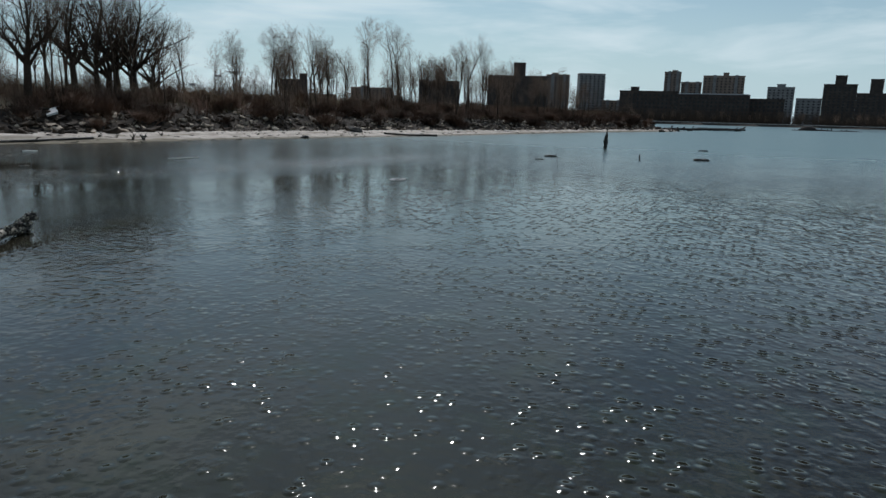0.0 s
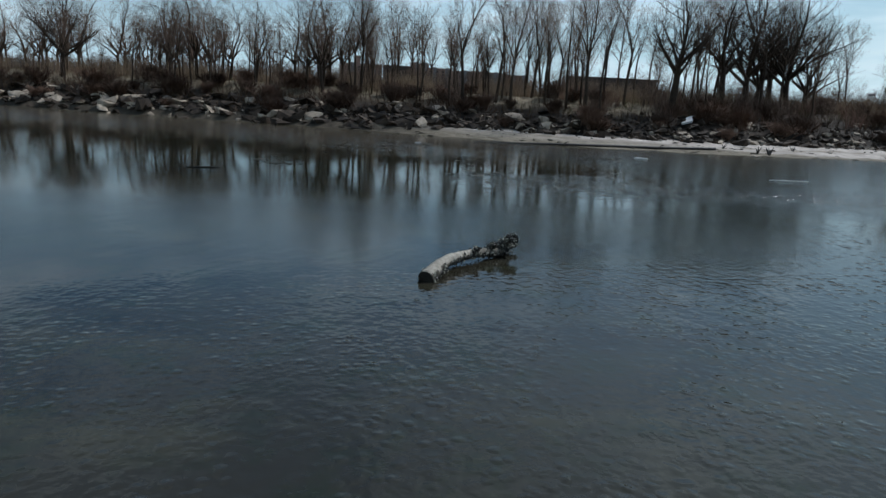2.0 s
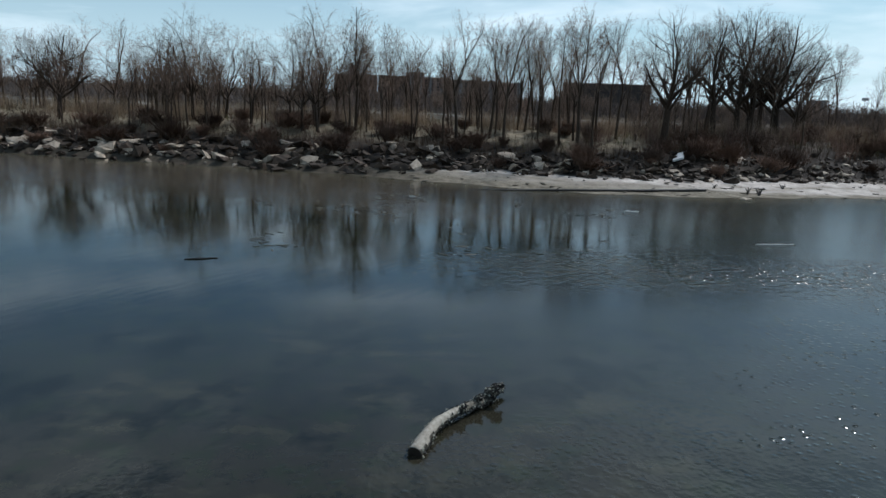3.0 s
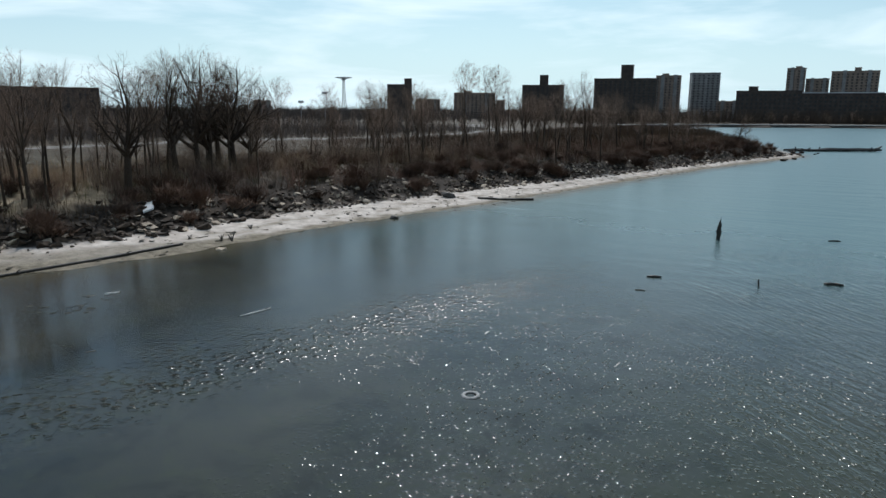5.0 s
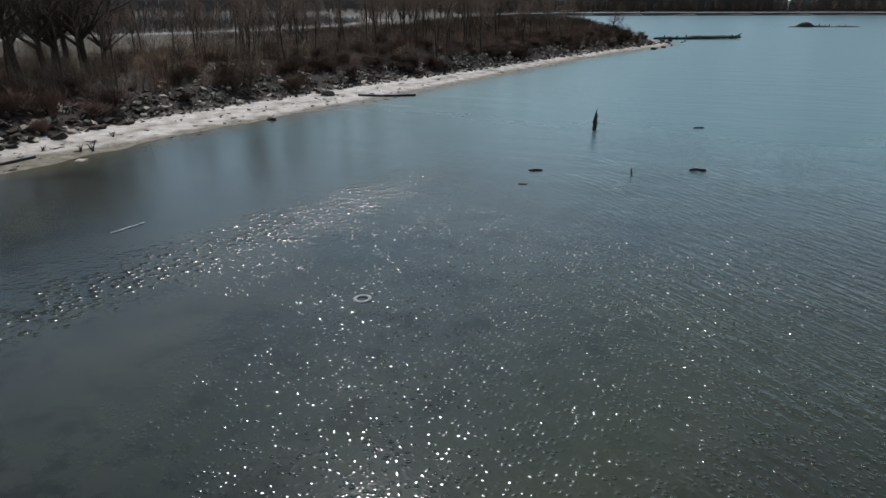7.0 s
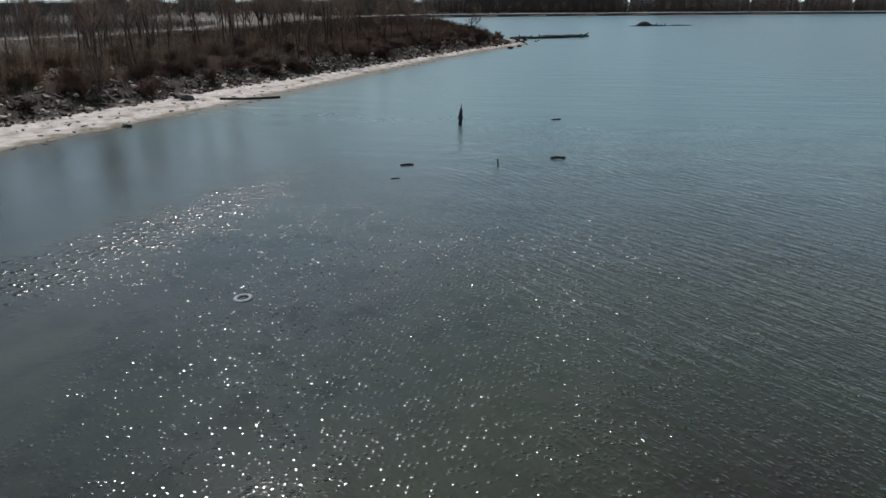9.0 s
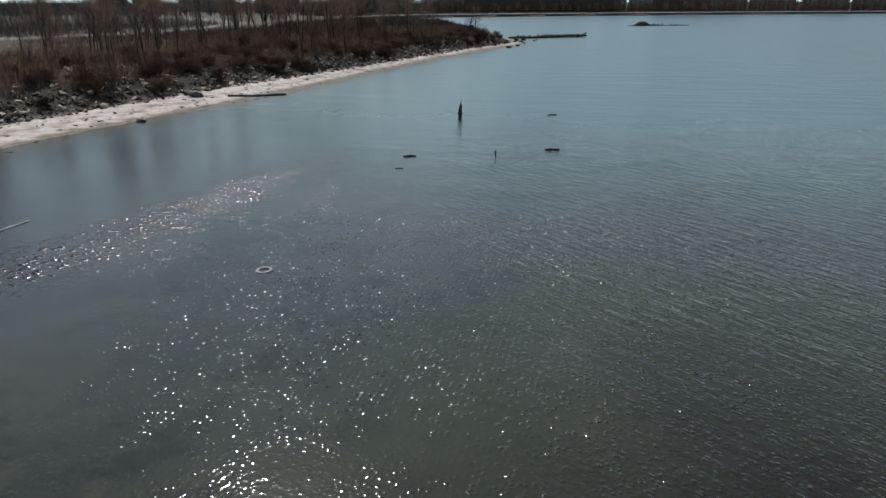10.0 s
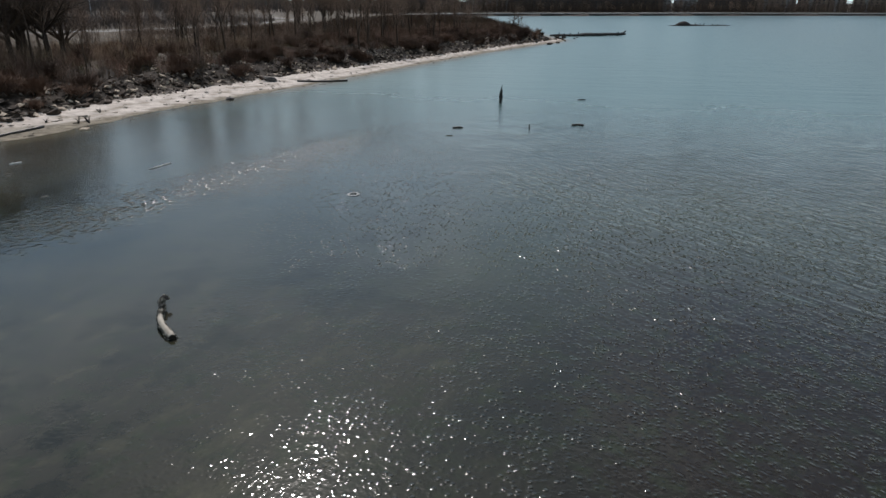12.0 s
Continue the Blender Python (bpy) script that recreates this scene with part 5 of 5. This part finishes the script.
# ---------------------------------------------------------------- ruined pier and sunken hull
def ruined_pier():
    ob = thing("ruined_pier", "low ruined timber pier with broken black piles off the point", "pier")
    a, b = Vector((-37.0, 249.0, 0)), Vector((-12.9, 266.2, 0))
    r = random.Random(12)
    d = (b - a).normalized()
    n = Vector((-d.y, d.x, 0))
    for side in (-1.6, 0.0, 1.6):
        pts = [tuple(a.lerp(b, i / 6) + n * side + Vector((0, 0, 0.25 + 0.25 * r.random() + 0.25 * (i > 2)))) for i in range(7)]
        v, f = uneven_log(pts, [0.28, 0.3, 0.35, 0.4, 0.4, 0.35, 0.3], 80 + int(side), 8, 0.2)
        part("beam", mesh("beam", v, f, M_WETWOOD), ob)
    for i in range(15):
        p = a.lerp(b, (i + r.uniform(-0.2, 0.2)) / 15) + n * r.choice((-1.7, 1.7, 0.6))
        h = r.uniform(0.6, 1.5)
        v, f = uneven_log([(p.x, p.y, -1), (p.x + r.gauss(0, 0.1), p.y, h * 0.5), (p.x + r.gauss(0, 0.2), p.y, h)], [0.22, 0.22, 0.14], 90 + i, 7, 0.2)
        part("pile", mesh("pile", v, f, M_WETWOOD), ob)
    v, f = uneven_log([tuple(b + Vector((-2.6, -1.6, 0.3))), tuple(b + Vector((-0.6, -0.3, 0.7))), tuple(b + Vector((0.9, 0.4, 1.7)))], [0.4, 0.4, 0.15], 120, 8, 0.15)
    part("end_timber", mesh("end_timber", v, f, M_WETWOOD), ob)
    for i in range(9):
        p = a.lerp(b, 0.25 + 0.07 * i)
        v, f = box(p.x, p.y, 0.45, 0.62, 0.5, 3.6, math.atan2(d.y, d.x) + r.gauss(0, 0.06))
        part("plank", mesh("plank", v, f, M_WETWOOD), ob)


def sunken_hull():
    ob = thing("sunken_hull", "dark rusted hull of a sunken vessel lying awash", "wreck")
    a, b = Vector((4.5, 384.0, 0)), Vector((36.0, 402.0, 0))
    d = (b - a).normalized()
    n = Vector((-d.y, d.x, 0))

    def shell(t0, t1, half, top, steps=10):
        vs, fs = [], []
        for i in range(steps + 1):
            t = i / steps
            p = a.lerp(b, t0 + (t1 - t0) * t)
            k = math.sin(math.pi * min(max(t, 0.04), 0.96)) ** 0.6
            for u, h in ((-1, -0.6), (-0.95, 0.3 * top), (-0.5, 0.85 * top), (0, top), (0.5, 0.85 * top), (0.95, 0.3 * top), (1, -0.6)):
                q = p + n * (u * half * k)
                vs.append(Vector((q.x, q.y, h * (k if h > 0 else 1))))
        for i in range(steps):
            for j in range(6):
                fs.append((i * 7 + j, i * 7 + j + 1, i * 7 + 8 + j, i * 7 + 7 + j))
        return vs, fs

    part("hull", mesh("hull", *shell(0, 0.62, 2.4, 0.8), M_HULL, True), ob)
    part("hump", mesh("hump", *shell(0.1, 0.36, 2.0, 2.3), M_HULL, True), ob)
    part("stern", mesh("stern", *shell(0.58, 1.0, 1.5, 0.5), M_HULL, True), ob)
    for t, h in ((0.42, 1.5), (0.5, 1.1), (0.56, 1.4), (0.7, 0.9), (0.78, 1.0)):
        p = a.lerp(b, t)
        v, f = tube([p + Vector((0, 0, 0)), p + Vector((0.1, 0, h))], [0.25, 0.18], 7)
        part("rib", mesh("rib", v, f, M_HULL), ob)


ruined_pier()
sunken_hull()
# loose stones running out from the point
for n in range(22):
    t = n / 22
    rock_at("boulder", "grey stone at the tip of the point", -33 + 4 * t + bits.uniform(-4, 3), 200 + 46 * t, bits.uniform(0.7, 1.7), M_ROCK, 330 + n % 6, 0.5, turn=bits.uniform(0, 360))


# ---------------------------------------------------------------- far bank and city
def far_bank():
    pts = [(-172, 482), (-150, 545), (-90, 590), (0, 650), (60, 690), (190, 755), (600, 960)]
    wall, walk_top = ([], []), ([], [])
    for (ax, ay), (bx, by) in zip(pts, pts[1:]):
        L = math.hypot(bx - ax, by - ay)
        t = math.atan2(by - ay, bx - ax)
        add(wall, *box((ax + bx) / 2, (ay + by) / 2, -1.5, 1.9, L + 0.5, 1.0, t))
        nx_, ny_ = -math.sin(t), math.cos(t)
        add(walk_top, *box((ax + bx) / 2 + nx_ * 6, (ay + by) / 2 + ny_ * 6, 1.0, 2.35, L + 2, 7.0, t))
    tagged(new("bulkhead", mesh("bulkhead", *wall, M_BULK)), "dark timber bulkhead along the far bank", "sea wall", kind="structure")
    tagged(new("promenade", mesh("promenade", *walk_top, M_PAVE)), "pale paved walk along the far bank", "pavement", kind="structure")


far_bank()


def apartment_block(label, x, y, w, top, depth=16.0, turn=0.0, mat=None, floors=14, bays=8, bulk=None, balconies=False, roof=None):
    """A slab of flats: wall, parapet, rooftop house, a row of windows for each floor. bulk: offset, width, height."""
    base = 1.5
    ob = thing("apartment_block", label, "building", pose(x, y, base, 0, 0, math.degrees(math.atan2(-x, y)) + turn), "apartment blocks behind the creek")
    h = top - base
    mat = mat or M_BRICK_A
    part("wall", mesh("wall", *box(0, 0, -2, h - 1.0, w, depth), mat), ob)
    part("parapet", mesh("parapet", *box(0, 0, h - 1.0, h, w + 0.5, depth + 0.5), mat), ob)
    if roof:
        part("roof", mesh("roof", *box(0, 0, h, h + 0.8, w * 0.96, depth * 0.9), roof), ob, "pale roof")
    step = (h - 2.5) / floors
    row = ([], [])
    for i in range(floors):
        for k in range(bays):
            add(row, *box(-w / 2 + (k + 0.5) * w / bays, -depth / 2, 1.2 + i * step, 1.2 + i * step + step * 0.5, w / bays * 0.42, 0.12))
        for k in range(3):
            for s in (-1, 1):
                add(row, *box(s * w / 2, -depth / 2 + (k + 0.5) * depth / 3, 1.2 + i * step, 1.2 + i * step + step * 0.5, 0.12, depth / 3 * 0.4))
        if balconies:
            for s in (-0.28, 0.28):
                part("balcony", mesh("balcony", *box(s * w, -depth / 2 - 0.7, 0.3 + i * step, 1.3 + i * step, w * 0.22, 1.4), M_CONC), ob)
            part("balcony", mesh("balcony", *box(w / 2 + 0.7, 0, 0.3 + i * step, 1.3 + i * step, 1.4, depth * 0.5), M_CONC), ob)
    tagged(part("glazing", mesh("glazing", *row, M_WINDOW), ob), kind="stuff")
    if mat in (M_BRICK_B, M_BRICK_C) and w > 14:
        for s_ in (-0.22, 0.3):
            part("stair_bay", mesh("stair_bay", *box(s_ * w, -depth / 2 - 0.25, -2, h + 0.6, 3.2, 0.7), M_CONC), ob, "pale concrete stair bay")
    if bulk:
        off, bw, bh = bulk
        house = part("rooftop_house", mesh("rooftop_house", *box(off, 0, h, h + bh, bw, min(depth * 0.6, 9)), mat), ob)
        part("rooftop_cap", mesh("rooftop_cap", *box(off, 0, h + bh, h + bh + 0.5, bw + 0.5, min(depth * 0.6, 9) + 0.5), mat), house)
    return ob


def at(az, dist):
    return -4 - dist * math.sin(radians(az)), 6 + dist * math.cos(radians(az))


D_, B_, C_ = "dark brick apartment slab with rooftop house", "brown brick apartment block", "pale concrete apartment tower"
for az, dist, w, top, mat, floors, bays, bulk, lab in [
        (83.5, 620, 35, 26.3, M_BRICK_C, 9, 8, (-3, 5, 6), B_), (80.6, 640, 24, 27.1, M_BRICK_A, 9, 4, None, B_),
        (78.8, 640, 15, 30.5, M_BRICK_C, 10, 4, None, B_), (77.2, 648, 22, 27.1, M_BRICK_C, 9, 4, None, B_),
        (74.1, 659, 54, 26.2, M_BRICK_B, 9, 12, (6, 4, 2.5), B_), (70.9, 664, 18, 25.1, M_BRICK_C, 8, 4, None, B_),
        (63.5, 698, 82, 28.5, M_BRICK_A, 9, 18, None, D_), (48.5, 700, 15, 18.9, M_BRICK_C, 6, 4, None, B_)]:
    apartment_block(lab, *at(az, dist), w, top, mat=mat, floors=floors, bays=bays, bulk=bulk, turn=6)
for az, dist, w, top, mat, floors, bays, bulk, lab in [
        (37.6, 1100, 38, 48.9, M_BRICK_A, 16, 8, (13, 11, 8.4), D_), (35.3, 1000, 34, 25.7, M_BRICK_B, 8, 8, None, B_),
        (31.5, 800, 46, 30.2, M_BRICK_B, 10, 10, (-8, 8, 1.6), B_), (29.4, 806, 9, 22.4, M_BRICK_B, 7, 2, None, B_),
        (26.0, 720, 41, 36.4, M_BRICK_A, 13, 9, (0.5, 8, 9.3), D_), (19.6, 680, 56, 41.0, M_BRICK_A, 14, 13, (1, 11, 11.7), D_),
        (16.4, 740, 23, 46.1, M_BRICK_B, 16, 6, (-3, 6, 1.5), B_), (12.0, 760, 21, 21.8, M_BRICK_B, 7, 5, None, B_)]:
    apartment_block(lab, *at(az, dist), w, top, mat=mat, floors=floors, bays=bays, bulk=bulk, turn=-4)
apartment_block(C_ + " with balconies", *at(13.8, 800), 28, 51.4, mat=M_CONC, floors=18, bays=6, balconies=True, turn=10)
apartment_block("long low dark brick building on the far bank", *at(9.3, 715), 54, 30.5, mat=M_BRICK_A, floors=7, bays=14, bulk=(-13, 8, 3.5), depth=22)
apartment_block("long low dark brick building with a pale roof", *at(4.6, 715), 66, 28.0, mat=M_BRICK_A, floors=7, bays=17, roof=M_ROOF, depth=22)
apartment_block("long low dark brick building beside the water", *at(0.9, 735), 34, 25.5, mat=M_BRICK_A, floors=6, bays=9, depth=20)
apartment_block(B_, *at(7.6, 850), 18, 57.4, mat=M_BRICK_B, floors=19, bays=4, bulk=(2, 6, 1.5))
apartment_block(B_, *at(6.2, 856), 22, 46.5, mat=M_BRICK_B, floors=15, bays=5)
apartment_block(D_, *at(3.9, 850), 43, 53.5, mat=M_BRICK_B, floors=17, bays=10, bulk=(2, 6, 3))
apartment_block(C_, *at(-0.1, 797), 25, 39.4, mat=M_CONC, floors=13, bays=6, bulk=(0, 8, 2.5))
apartment_block(C_, *at(-2.0, 800), 23, 28.5, mat=M_CONC, floors=9, bays=5)
apartment_block(D_, *at(-3.9, 797), 29, 42.5, mat=M_BRICK_A, floors=14, bays=7, bulk=(0, 10, 8))
apartment_block(D_, *at(-5.9, 797), 26, 34.0, mat=M_BRICK_A, floors=11, bays=6, bulk=(3, 11, 13))
for az, dist, w, top in [(-8.2, 830, 40, 36.0), (-11.2, 860, 46, 27.0), (-14.6, 870, 44, 31.0), (-18.0, 900, 56, 25.0), (-21.5, 920, 46, 33.0), (-25.5, 950, 60, 26.0)]:
    apartment_block(B_, *at(az, dist), w, top, mat=M_BRICK_B, floors=int(top / 3), bays=int(w / 4.5))


def lattice_tower():
    """A tall steel amusement tower: tapering six-legged lattice with a spoked ring on top."""
    x, y = at(42.1, 1499)
    ob = thing("lattice_tower", "tall open steel lattice tower with a broad spoked crown", "tower", pose(x, y, 2, 0, 0, 20))
    H = 73.0
    for i in range(6):
        a = i * math.pi / 3
        p = [Vector((math.cos(a) * r, math.sin(a) * r, z)) for z, r in ((0, 7.5), (12, 5.2), (30, 3.6), (55, 2.6), (H - 2, 2.4))]
        part("leg", mesh("leg", *tube(p, [0.55, 0.5, 0.45, 0.4, 0.4], 5), M_STEEL), ob)
    for k in range(13):
        z = 6 + k * 5.2
        r = float(np.interp(z, [0, 12, 30, 55, H], [7.5, 5.2, 3.6, 2.6, 2.4]))
        ring = [Vector((math.cos(i * math.pi / 3) * r, math.sin(i * math.pi / 3) * r, z)) for i in range(7)]
        part("brace_ring", mesh("brace_ring", *tube(ring, [0.22] * 7, 4), M_STEEL), ob)
    for i in range(12):
        a = i * math.pi / 6
        c, s = math.cos(a), math.sin(a)
        part("arm", mesh("arm", *tube([Vector((2 * c, 2 * s, H - 5)), Vector((9 * c, 9 * s, H - 1.5)), Vector((17.5 * c, 17.5 * s, H))], [0.5, 0.45, 0.4], 4), M_STEEL), ob)
    for r, z in ((17.5, H), (9, H - 0.8)):
        ring = [Vector((math.cos(i * math.pi / 12) * r, math.sin(i * math.pi / 12) * r, z)) for i in range(25)]
        part("crown_ring", mesh("crown_ring", *tube(ring, [0.6] * 25, 4), M_STEEL), ob)
    part("cap", mesh("cap", *tube([Vector((0, 0, H - 6)), Vector((0, 0, H)), Vector((0, 0, H + 1))], [2.4, 5, 1.5], 10), M_STEEL), ob)


def light_mast(x, y, h, label):
    ob = thing("light_mast", label, "lamp", pose(x, y, gz(x, y)))
    part("pole", mesh("pole", *tube([Vector((0, 0, 0)), Vector((0, 0, h))], [0.22, 0.12], 8), M_STEEL), ob)
    part("lamp_head", mesh("lamp_head", *box(0, 0, h - 0.5, h + 0.9, 4.0, 0.7), M_STEEL), ob)


lattice_tower()
light_mast(*at(43.6, 420), 17, "tall floodlight mast beyond the field")
light_mast(*at(45.5, 430), 12, "tall floodlight mast beyond the field")

# the rubble bank's stones last
bank = tagged(new("rubble_bank"), "bank of broken concrete slabs and grey stones above the beach", "rubble")
bank.empty_display_size = 0.5
for x, y, m in close:
    part("rock", rr.choice(STONES if rr.random() < 0.35 else [s for s in STONES if s.materials[0] == M_ROCK]), bank, m=m)
far_stones = part("loose_rubble", mesh("loose_rubble", *rest, M_ROCK), bank)
tagged(far_stones, kind="stuff")
pale_stones = part("loose_pale_rubble", mesh("loose_pale_rubble", *pale_rest, M_PALE), bank)
tagged(pale_stones, kind="stuff")
